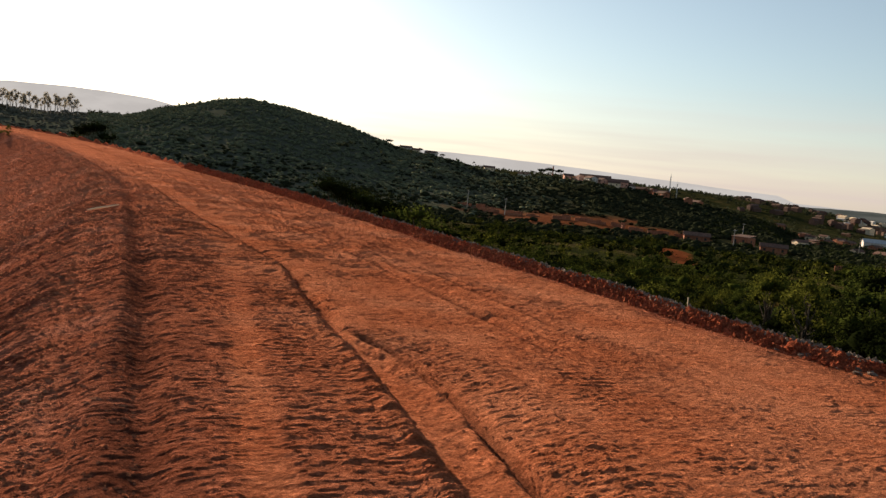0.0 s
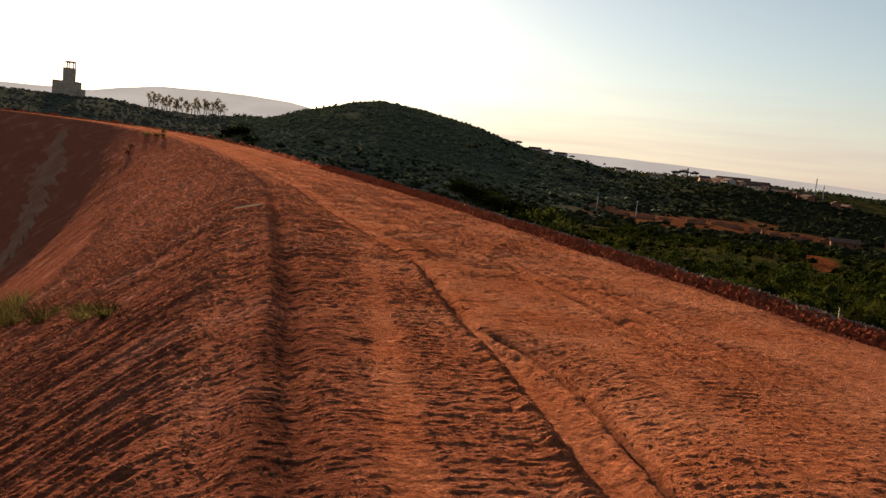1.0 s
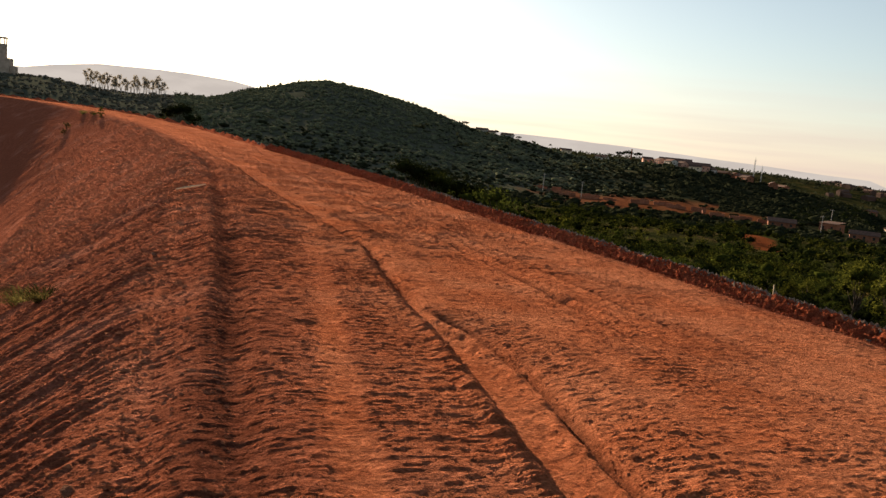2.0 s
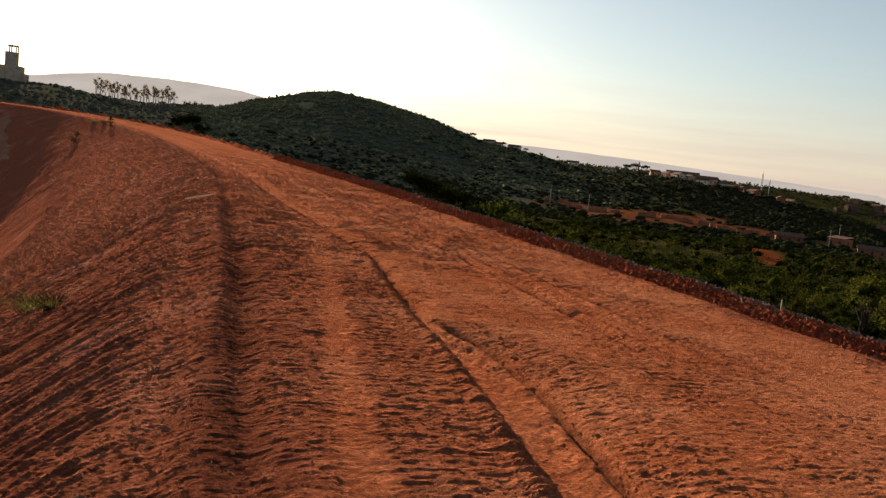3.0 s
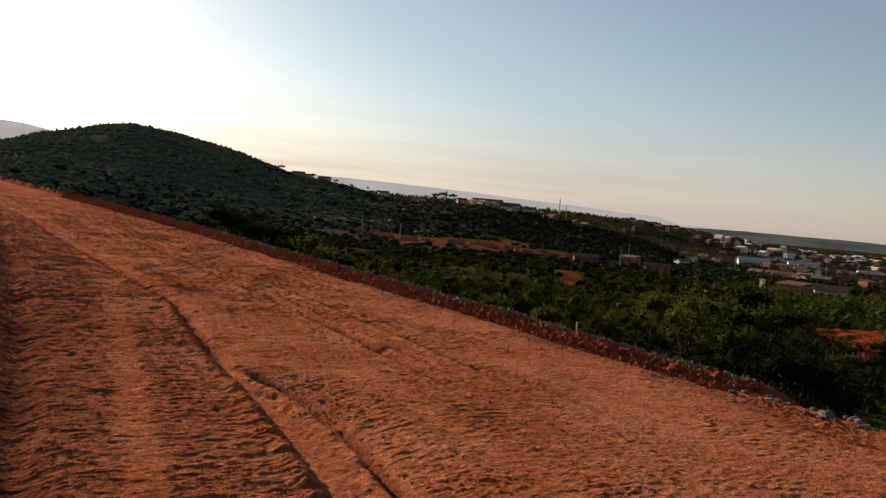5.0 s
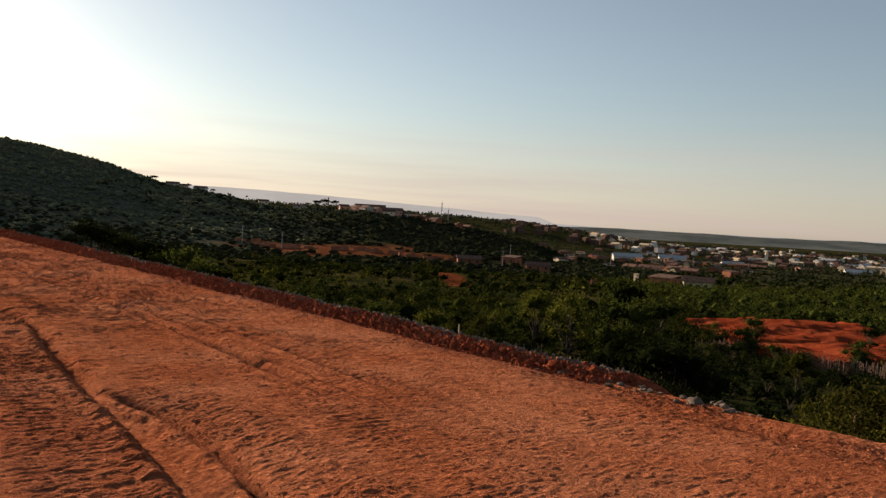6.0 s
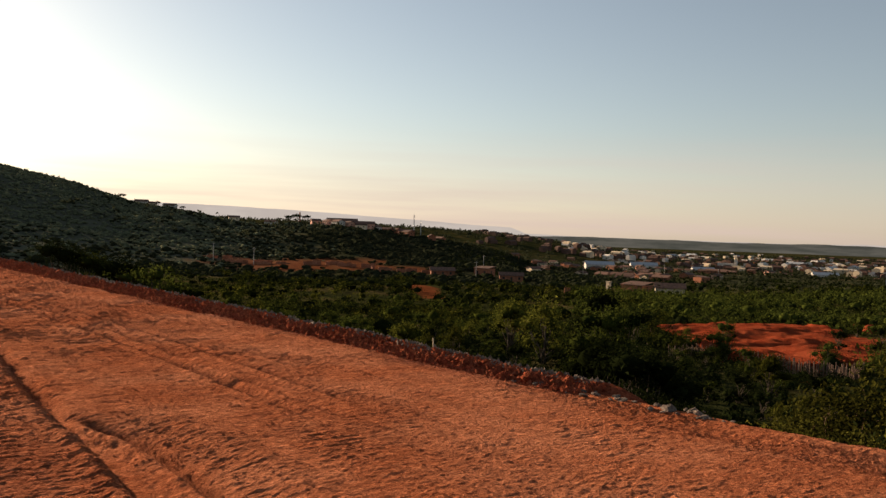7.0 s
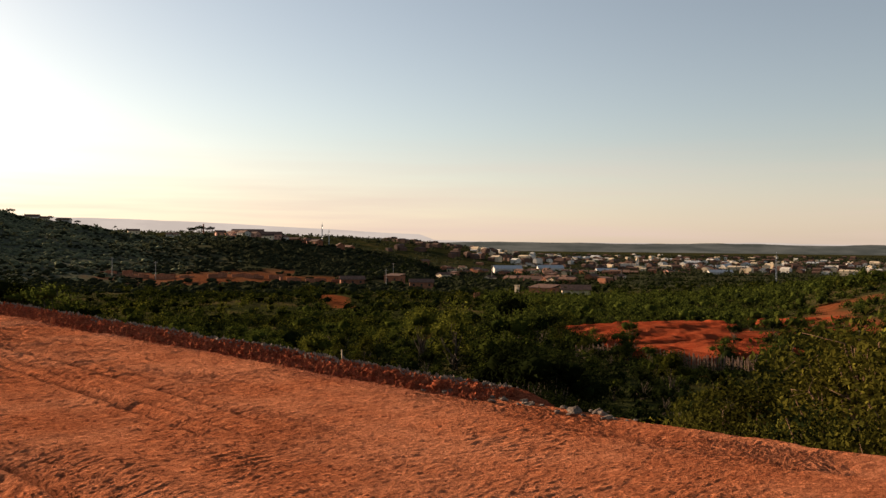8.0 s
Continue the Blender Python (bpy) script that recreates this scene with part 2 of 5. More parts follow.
def road_coords(x, y):
    """s and u of places in the plan."""
    x, y = np.ravel(x).astype(float), np.ravel(y).astype(float)
    s, u = np.empty(len(x)), np.empty(len(x))
    for k in range(0, len(x), 20000):
        dx, dy = x[k:k + 20000, None] - LX, y[k:k + 20000, None] - LY
        i = np.argmin(dx * dx + dy * dy, 1)
        j = np.arange(len(i))
        s[k:k + 20000] = S_LINE[i] + dx[j, i] * -NORTH[i] + dy[j, i] * EAST[i]
        u[k:k + 20000] = dx[j, i] * EAST[i] + dy[j, i] * NORTH[i]
    return s, u


CREST_AZ = [-60, -35, -24, -22, -18, -13.2, -10.5, -7, -5, -2.3, 1.4, 3.8, 7.9, 11.8, 14.1, 16.3, 19.2, 22, 26, 28, 30, 32.5, 34.5, 38, 60]
CREST_EL = [-2.6, -2.6, -2.4, -1.45, -0.75, -0.1, 0.22, 0.25, 0.12, 0.4, 0.95, 1.3, 2.4, 3.15, 3.4, 3.05, 2.3, 1.5, 1.2, 1.2, 1.35, 1.6, 1.75, 1.6, 1.5]


def slope_drop(w):
    """How far the tipped side lies below the road, w metres out from the shoulder."""
    w = np.sqrt(np.maximum(w, 0) ** 2 + 0.16) - 0.4
    steep = 0.62 * w + 0.75 * np.logaddexp(0, w - 5.6)
    return 25.0 * (1 - np.exp(-steep / 25.0))


def far_land(x, y):
    """Height of the open land: valley falling to the town, the wooded hill with its spur, and the near rise."""
    d, az = np.hypot(x, y), np.degrees(np.arctan2(-x, y))
    ld = np.log(np.maximum(d, 2))
    z = np.interp(ld, np.log([2, 10, 20, 40, 63, 100, 150, 270, 520, 900, 1300, 2000, 3000, 4000, 4950]),
                  [-1.4, -2.0, -3.4, -5.4, -7.2, -9.6, -12.0, -17, -24, -36, -46, -54, -36, -15, -6])
    crest = 720 * np.tan(np.radians(np.interp(az, CREST_AZ, CREST_EL))) + 1.6
    hill = smooth(280, 720, d) * (1 - smooth(760, 1200, d))
    z = z + np.maximum(crest - z, 0) * hill
    rise = np.interp(az, [-75, -53, -47, -40, -33, -28], [-3.9, -6.6, -11.4, -15.6, -19.4, -22.0])
    z = z + np.maximum(rise - z, 0) * smooth(85, 210, d) * (1 - smooth(230, 420, d)) * smooth(-27, -33, az)
    rear = 1700 * np.tan(np.radians(np.interp(az, [-34, -27, -22, -15, -8, 2, 10], [-1.6, -0.75, -0.1, 0.22, 0.38, 0.45, 0.2]))) + 1.6
    z = z + np.maximum(rear - z, 0) * smooth(1000, 1700, d) * (1 - smooth(1900, 2900, d))
    z = z + fbm(x / 60, y / 60, 4, 3) * np.clip(d / 60, 0.2, 7) * (1 - 0.8 * smooth(1500, 3000, d))
    cut = np.clip(1 - ((az + 41) / 8.5) ** 2 - ((d - 98) / 45) ** 2, 0, 1)
    z = z + cut * (1.6 * fbm(x / 7, y / 7, 4, 5) - 1.2 * np.abs(fbm(x / 12, y / 12, 3, 6)))
    return z


def land(x, y):
    """Height of the ground everywhere, with the road's embankment in it (the road's own bed lies a little lower)."""
    shape = np.shape(x)
    x, y = np.ravel(x).astype(float), np.ravel(y).astype(float)
    far = far_land(x, y)
    s, u = road_coords(x, y)
    d = np.hypot(x, y)
    zr = np.interp(s, S_LINE, LZ)
    edge = SHOULDER + ROAD_W
    w = np.maximum(SHOULDER - u, 0)
    left = zr - slope_drop(w)
    right = np.maximum(np.minimum(far, zr - 0.3), zr - 0.55 * np.maximum(u - edge, 0))
    near = np.where(u < SHOULDER, left, np.where(u > edge, right, zr))
    near = near + fbm(x / 3, y / 3, 4, 8) * 0.35 * smooth(0.5, 4, np.maximum(w, u - edge))
    k = smooth(215, 300, d)
    return (near * (1 - k) + far * k).reshape(shape)


def land_at(x, y):
    return float(land(np.array([x]), np.array([y]))[0])


# ---- mesh helpers ----


def mesh_object(name, verts, faces, material, parent=None, label="", flat=False):
    me = bpy.data.meshes.new(name)
    verts = np.asarray(verts, dtype=np.float32)
    if isinstance(faces, np.ndarray):
        count, side = faces.shape
        me.vertices.add(len(verts))
        me.vertices.foreach_set("co", verts.ravel())
        me.loops.add(count * side)
        me.loops.foreach_set("vertex_index", faces.astype(np.int32).ravel())
        me.polygons.add(count)
        me.polygons.foreach_set("loop_start", np.arange(0, count * side, side, dtype=np.int32))
        me.update(calc_edges=True)
    else:
        me.from_pydata(verts.tolist(), [], faces)
    me.polygons.foreach_set("use_smooth", np.full(len(me.polygons), not flat))
    me.materials.append(material)
    me.update()
    ob = new(name, me)
    if parent:
        ob.parent = parent
    if label:
        ob["label"] = label
    return ob


def part(name, bm, material, parent, label=""):
    me = bpy.data.meshes.new(name)
    bm.to_mesh(me)
    bm.free()
    me.materials.append(material)
    ob = new(name, me)
    ob.parent = parent
    if label:
        ob["label"] = label
    return ob


def grid_faces(rows, cols):
    i = np.arange(rows - 1)[:, None] * cols + np.arange(cols - 1)[None, :]
    return np.stack([i, i + 1, i + cols + 1, i + cols], -1).reshape(-1, 4)


def grid_object(name, X, Y, Z, material, flat=False):
    return mesh_object(name, np.stack([X, Y, Z], -1).reshape(-1, 3), grid_faces(*X.shape), material, flat=flat)


# ---- ground ----
def stained_ground():
    """Valley soil: low scrub cover with bare laterite where the attribute 'bare' says so."""
    m, n, l, b = nodes_of("valley_ground")
    att = n.new("ShaderNodeAttribute")
    att.attribute_name = "bare"
    big, mid, fine = noise_node(n, l, 0.05, 5, 0.6), noise_node(n, l, 0.7, 7, 0.7), noise_node(n, l, 12, 6, 0.7)
    green = mixed(n, l, ramp_fac(n, l, mid, 0.35, 0.65), (0.012, 0.014, 0.005), (0.030, 0.032, 0.011))
    green = mixed(n, l, ramp_fac(n, l, big, 0.45, 0.7), green, (0.055, 0.042, 0.017))
    # paler hill ground, with the distance haze put into its colour
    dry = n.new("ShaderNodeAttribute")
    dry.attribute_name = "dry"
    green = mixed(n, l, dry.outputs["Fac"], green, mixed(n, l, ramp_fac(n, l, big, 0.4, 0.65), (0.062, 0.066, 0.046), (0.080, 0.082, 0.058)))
    red = mixed(n, l, ramp_fac(n, l, mid, 0.35, 0.65), (0.13, 0.026, 0.011), (0.22, 0.052, 0.021))
    red = mixed(n, l, ramp_fac(n, l, big, 0.5, 0.75), red, (0.21, 0.066, 0.029))
    col = mixed(n, l, att.outputs["Fac"], green, red)
    col = mixed(n, l, 0.5, col, ramp_col(n, l, fine, (0.4, 0.4, 0.4), (0.62, 0.62, 0.62)), "OVERLAY")
    l.new(col, b.inputs["Base Color"])
    b.inputs["Roughness"].default_value = 0.95
    b.inputs["Specular IOR Level"].default_value = 0.0
    bp = n.new("ShaderNodeBump")
    bp.inputs["Strength"].default_value, bp.inputs["Distance"].default_value = 0.7, 0.25
    l.new(mid.outputs[0], bp.inputs["Height"])
    l.new(bp.outputs[0], b.inputs["Normal"])
    return m


def bareness(x, y):
    """How bare and red the ground is, 0..1."""
    d, az = np.hypot(x, y), np.degrees(np.arctan2(-x, y))
    s, u = road_coords(x, y)
    rough = fbm(x / 9, y / 9, 4, 21) * 0.9
    near = (1 - smooth(-0.2, 0.5, (np.abs(u - 3.5) - 8) / 6 + rough)) * (d < 320)
    bowl = (u < 2) * (d < 300) * (s > -60) * 0.95
    patch = smooth(0.05, 0.3, 1 - ((az + 41) / 7.5) ** 2 - ((d - 98) / 40) ** 2 + rough * 2.2)
    patch3 = 0.75 * smooth(0.45, 0.8, 1 - ((az + 49) / 8) ** 2 - ((d - 132) / 34) ** 2 + rough * 4.0)
    patch2 = 0.6 * smooth(0.35, 0.7, 0.8 - ((az + 50) / 7) ** 2 - ((d - 160) / 30) ** 2 + rough * 3)
    quarter = 0.50 * smooth(0.1, 0.5, 1 - ((az + 9) / 9) ** 2 - ((d - 402) / 50) ** 2 + rough * 2.0)
    track = 0.55 * smooth(0.2, 0.6, 1 - ((az + 16.2 - (d - 240) / 45) / 1.4) ** 2 - ((d - 240) / 60) ** 2 + rough)
    return np.clip(np.maximum.reduce([near, bowl, patch, patch3, patch2, quarter, track]), 0, 1)


rings = np.concatenate([[0.5, 1.5, 2.5], 3.4 * 1.036 ** np.arange(0, 207)])
rings = np.append(rings[rings < 4880], 4900.0)
azs = np.radians(np.concatenate([np.arange(-180, -64, 4), np.arange(-64, 52, 0.4), np.arange(52, 181, 4)]))
RR, AA = np.meshgrid(rings, azs, indexing="ij")
GX, GY = -RR * np.sin(AA), RR * np.cos(AA)
GZ = land(GX, GY)
gs, gu = road_coords(GX, GY)
gs, gu = gs.reshape(GX.shape), gu.reshape(GX.shape)
GZ -= 0.35 * ((gu > -40) & (gu < 7.6) & (gs > -14) & (gs < 185 + 105 * (gu < 0)))
ground = grid_object("ground", GX, GY, GZ, stained_ground())
tagged(ground, "red earth and scrub valley floor reaching the horizon", "ground", kind="structure")
bare = ground.data.attributes.new("bare", "FLOAT", "POINT")
bare.data.foreach_set("value", bareness(GX.ravel(), GY.ravel()).astype(np.float32))

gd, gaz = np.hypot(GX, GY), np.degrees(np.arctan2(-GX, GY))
dry = ground.data.attributes.new("dry", "FLOAT", "POINT")      # where the haze over the hills is put into the ground colour
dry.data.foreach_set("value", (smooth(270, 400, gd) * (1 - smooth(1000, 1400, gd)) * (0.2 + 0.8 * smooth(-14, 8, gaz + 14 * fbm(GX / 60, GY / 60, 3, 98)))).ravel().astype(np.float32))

# ---- the dirt road ----


def shoulder_tilt(s, u):
    """The rounded lip where the road breaks over to the tipped side."""
    return -0.38 * np.clip(0.12 - u, 0, 0.42) * (1 - smooth(9, 24, s)) * smooth(-2, 1, s)


def rut_line(s):
    """Where the deep wheel rut runs across the road."""
    return np.interp(s, [0, 3.7, 5, 6, 7.2, 8.9, 11.7, 13.6, 16.2, 25, 40, 70], [1.45, 1.72, 1.85, 1.94, 2.00, 2.11, 2.34, 2.20, 2.02, 1.45, 1.1, 1.0])


def strip_line(s):
    """The dusty strip that a wheel has pressed smooth."""
    return np.interp(s, [0, 4.2, 5.3, 6.2, 10, 14, 30], [0.45, 0.78, 0.90, 1.0, 1.42, 1.75, 1.9])


def cleats(s, u, pitch, length, seed):
    """Broken rows of cleat marks across the road, each with its steep side towards the start of the road, 0..1."""
    row = (s + 0.10 * u + 0.14 * fbm(s / 0.8, u / 0.8, 2, seed)) / pitch + 0.45 * vnoise(s / pitch / 0.9, u / pitch / 0.8, seed + 1)
    k = np.floor(row)
    saw = row - k
    tooth = np.where(saw < 0.25, saw / 0.25, (1 - saw) / 0.75)
    tall = smooth(0.35, 0.80, vnoise(u / length + 37.7 * k, k, seed + 2)) * (0.45 + 0.75 * vnoise(s / 0.05, u / 0.06, seed + 3))
    return tooth * tall



def road_relief(s, u):
    """Ruts, dozer cleat marks, wheel strips and crumbs, in metres."""
    wander = fbm(s / 9, u * 0 + 3.1, 2, 31) * 0.14
    v = u + wander
    far = 1 - 0.4 * smooth(25, 60, s)
    at, strip = rut_line(s), strip_line(s)
    z = fbm(s / 1.6, u / 0.8, 3, 33) * 0.012
    # patches churned by tracks between smoother, driven ones; the left side is churned throughout
    left = 1 - smooth(-0.1, 0.35, u - at)
    churn = np.maximum(left, 0.55 + 0.45 * smooth(0.40, 0.66, vnoise(s / 1.1, v / 0.7, 47))) * (1 - 0.4 * smooth(5.2, 6.2, u))
    z = z + far * churn * (0.0085 * (1 - smooth(17, 28, s)) * cleats(s, u, 0.125, 0.13, 140) + 0.0065 * (1 - smooth(9, 15, s)) * cleats(s, u, 0.07, 0.08, 150) + 0.016 * smooth(6, 11, s) * cleats(s, u, 0.24, 0.32, 170)) * (1.0 + 0.1 * left) * (1 + 0.35 * smooth(7, 14, s))
    # turned crumbs and dents
    grit = np.abs(2 * vnoise(s / 0.045, u / 0.085, 44) - 1)
    chips = np.maximum(vnoise(s / 0.032, u / 0.050, 43) - 0.55, 0) * 2.2
    z = z + far * (0.25 + 0.75 * churn) * (0.004 * grit + 0.007 * chips)
    dent = smooth(0.55, 0.85, fbm(s / 0.30, u / 0.34, 3, 78) + 0.5) * (0.4 + 0.6 * churn)
    z = z - 0.007 * far * dent
    # the smooth dusty strip, and fainter ones further over
    for line, wide, sink in ((strip, 0.15, 0.014), (3.15 + wander, 0.22, 0.008), (5.1 + wander, 0.25, 0.008)):
        k = np.exp(-((u - line + 0.12 * fbm(s / 0.35, u / 0.3, 3, 80)) / wide) ** 4) * (0.85 if sink > 0.01 else 0.55) * (0.55 + 0.6 * vnoise(s / 0.8, u / 0.4, 81)) * (1 - 0.6 * smooth(7, 10, s))
        z = z * (1 - 0.70 * k) - sink * k
    # the deep rut: a crumbling left lip, a pressed floor, and a second groove close beside it that joins it further on
    q = u - at
    lump = 0.25 + 0.9 * vnoise(s / 0.09, u / 0.07, 46) + 0.6 * vnoise(s / 0.05, u / 0.04, 55)
    teeth = cleats(s, u, 0.085, 0.9, 160)
    fade = smooth(-9, -7, s)
    two = fade * (1 - smooth(6.6, 7.7, s))
    one = fade * smooth(6.6, 7.7, s) * (1 - 0.45 * smooth(9, 16, s)) * (1 - 0.5 * smooth(16, 45, s))
    gap = np.interp(s, [0, 3.4, 5.1, 6.4, 7.0, 7.5], [0.40, 0.43, 0.48, 0.38, 0.22, 0.08])
    floor = smooth(-0.025, 0.03, q) * (1 - smooth(0.10, 0.65, q - gap))
    z = z * (1 - 0.75 * two * floor * (1 - smooth(0.10, 0.25, q - gap))) - two * 0.082 * floor
    z = z + two * floor * 0.020 * lump * np.exp(-((q - 0.58 * gap) / 0.11) ** 2)
    z = z + two * (0.012 + 0.016 * lump + 0.034 * teeth) * np.exp(-((q + 0.09) / 0.075) ** 2)
    z = z - two * 0.080 * np.exp(-((q - gap - 0.05) / 0.070) ** 2) + two * (0.034 + 0.022 * vnoise(s / 0.22, u * 0, 84) + 0.006 * lump) * np.exp(-((q - gap + 0.085) / 0.075) ** 2)
    z = z + two * 0.007 * lump * np.exp(-((q - gap - 0.22) / 0.07) ** 2)
    z = z - one * 0.075 * np.exp(-((q - 0.03) / 0.085) ** 2) + one * (0.014 * lump + 0.018 * teeth) * np.exp(-((q + 0.10) / 0.07) ** 2)
    # older double track further over
    for off, deep in ((3.92, 0.034), (4.20, 0.046), (4.62, 0.030), (5.65, 0.016)):
        o = np.interp(s, [0, 12, 22, 60], [off - 0.05, off, off - 0.35, off - 0.7]) + 0.4 * wander
        k = smooth(5.5, 8, s) * deep
        z = z - k * np.exp(-((u - o) / 0.07) ** 2) + 0.75 * k * (0.5 + 0.7 * vnoise(s / 0.6, u * 0, 83)) * np.exp(-((u - o + 0.13) / 0.06) ** 2)
    # two breaks where the fill has cracked across, and the scuffed hollow beyond the ruts
    for at_s, u0, u1, lean in ((11.95, 0.25, 1.5, 0.14), (15.6, 0.6, 1.95, 0.75), (13.4, 0.3, 1.1, 0.1)):
        e = s - at_s - lean * (u - u0) - 0.25 * fbm(u / 0.35, s * 0, 2, 79)
        z = z + (0.012 + 0.026 * vnoise(u / 0.22, s * 0, 82)) * smooth(-0.05, 0.02, e) * (1 - smooth(0.02, 0.6, e)) * smooth(u0, u0 + 0.2, u) * (1 - smooth(u1 - 0.2, u1, u))
    z = z - 0.035 * np.exp(-((s - 8.15 - 0.2 * (u - 4)) / 0.10) ** 2 - ((u - 4.0) / 0.26) ** 2) - 0.03 * np.exp(-((s - 6.65) / 0.13) ** 2 - ((u - 0.88) / 0.12) ** 2)
    # the grader's gutter inside the raised left shoulder
    line = 0.17 + 0.20 * smooth(3.5, 11, s) + 0.05 * fbm(s / 1.1, u * 0, 2, 62)
    deep = 0.070 + 0.05 * fbm(s / 0.5, u * 0, 3, 63)
    z = z - deep * np.exp(-((u - line) / 0.15) ** 2) + 0.02 * np.exp(-((u - line + 0.28) / 0.12) ** 2)
    return z + shoulder_tilt(s, u)


def slope_relief(s, w):
    """The tipped side of the embankment: raked furrows that run down it aslant, clods and runnels."""
    fine = (1 - 0.7 * smooth(20, 60, s)) * (1 - smooth(8, 20, w))
    run = s + 0.80 * w + 0.08 * fbm(s / 1.3, w / 1.3, 2, 50)
    z = fbm(run / 0.8, w / 2.8, 3, 51) * 0.04
    for pitch, length, tall, seed, end in ((0.45, 2.2, 0.022, 63, 45), (0.24, 1.3, 0.032, 56, 24), (0.12, 0.6, 0.018, 58, 12)):
        row = run / pitch + 0.3 * vnoise(s / 0.15, w / 0.2, seed + 3)
        k = np.floor(row)
        saw = row - k
        tooth = np.where(saw < 0.25, saw / 0.25, (1 - saw) / 0.75)
        z = z + tall * (0.45 + 0.55 * fine) * (1 - smooth(end * 0.7, end * 1.4, s)) * tooth * smooth(0.3, 0.75, vnoise(w / length + 31.3 * k, k, seed)) * (0.45 + 0.75 * vnoise(s / 0.07, w / 0.09, seed + 5))
    z = z + fine * (0.014 * np.abs(2 * vnoise(run / 0.06, w / 0.10, 53) - 1) + 0.020 * np.maximum(vnoise(s / 0.05, w / 0.06, 54) - 0.5, 0))
    return z + (0.25 + 0.75 * smooth(8, 30, w)) * smooth(2, 6, w) * fbm(s / 5, w / 9, 5, 57) + 0.30 * smooth(4, 8, w) * fbm(s / 1.6, w / 2.2, 4, 69)


def graded(a, b, first, grow):
    out, step = [a], first
    while out[-1] < b:
        out.append(out[-1] + step)
        step *= grow
    return np.array(out)


def right_edge(s):
    """The foot of the berm."""
    return np.interp(s, [0, 2.2, 3, 4.1, 5.4, 6.7, 9, 17, 25, 60], [7.6, 7.25, 7.12, 7.08, 6.95, 6.78, 6.68, 6.53, 6.28, 6.1]) + 0.22 * fbm(s / 1.4, s * 0, 3, 61)


s_road = np.concatenate([-6 - graded(0, 7, 0.12, 1.2)[::-1][:-1], np.arange(-6, 2.2, 0.05), np.arange(2.2, 7.0, 0.020), np.arange(7.0, 10.0, 0.026), graded(10.0, 55, 0.028, 1.003), graded(55.5, 185, 0.5, 1.02)])
u_road = np.linspace(0, 1, 400)
SS, UU = np.meshgrid(s_road, u_road, indexing="ij")
UU = SHOULDER + (right_edge(SS) - SHOULDER + 0.30 + 0.9 * (1 - smooth(5.0, 7.0, SS))) * UU
X, Y, Z = road_point(SS, UU)
near = 1 - smooth(5.0, 7.0, SS)
camber = -0.25 * smooth(0.1, 0.5, UU - right_edge(SS)) * (1 - near) - near * (0.16 * smooth(0.15, 0.7, UU - right_edge(SS) + 0.25 * fbm(SS / 0.5, UU / 0.5, 3, 60)) + 0.6 * smooth(0.5, 1.25, UU - right_edge(SS)) + (0.02 + 0.07 * vnoise(SS / 0.6, UU / 0.9, 67)) * np.exp(-((UU - right_edge(SS) + 0.28) / 0.20) ** 2))
Z = Z + road_relief(SS, UU) * np.interp(SS, [0, 40, 90], [1, 1, 0.6]) + camber
road = grid_object("road", X, Y, Z, M_ROAD, True)
# fresh: left side, right edge, and partly everything beyond 10 metres
fresh = np.maximum(np.maximum(0.4 * smooth(10, 30, SS), 0.9 * (1 - smooth(-0.3, 2.6, UU + 0.5 * fbm(SS / 0.9, UU / 0.5, 3, 58) * smooth(-0.3, 0, UU)))), smooth(5, 8, SS) * smooth(-0.5, 0.1, UU - right_edge(SS) + 0.6 * fbm(SS / 1.2, UU / 0.6, 3, 59)))
pressed = np.maximum(np.exp(-((UU - strip_line(SS) + 0.12 * fbm(SS / 0.35, UU / 0.3, 3, 80)) / 0.15) ** 4) * (1 - 0.8 * smooth(6, 9, SS)) * (1 - smooth(10, 16, SS)), smooth(0.0, 0.1, UU - rut_line(SS)) * (1 - smooth(0.40, 0.55, UU - rut_line(SS))) * (1 - smooth(6, 7.5, SS)))
fresh = fresh * (1 - 0.75 * pressed)
road.data.attributes.new("fresh", "FLOAT", "POINT").data.foreach_set("value", fresh.ravel().astype(np.float32))
# a dark band along the gutter line and dark blotches beside it
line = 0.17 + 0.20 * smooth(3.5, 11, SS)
damp_shade = np.exp(-((UU - line + 0.06) / 0.26) ** 2) * (0.55 + 1.1 * fbm(SS / 0.5, UU / 0.4, 4, 64)) * (1 - 0.7 * smooth(9, 22, SS))
damp_shade = np.maximum(damp_shade, 0.35 * smooth(0.12, 0.30, fbm(SS / 0.9, UU / 0.55, 4, 65)) * np.exp(-((UU - 0.75) / 0.7) ** 2) * (1 - smooth(10, 20, SS)))
# the shade in the older tracks, painted as broken dark lines
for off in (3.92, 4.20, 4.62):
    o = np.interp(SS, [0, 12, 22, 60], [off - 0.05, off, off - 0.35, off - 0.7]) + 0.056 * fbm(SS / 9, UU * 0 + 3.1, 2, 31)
    damp_shade = np.maximum(damp_shade, 0.72 * np.exp(-((UU - o) / 0.080) ** 2) * smooth(6, 9, SS) * (1 - smooth(26, 45, SS)) * smooth(0.05, 0.5, vnoise(SS / 0.9, UU / 0.12, 66)))
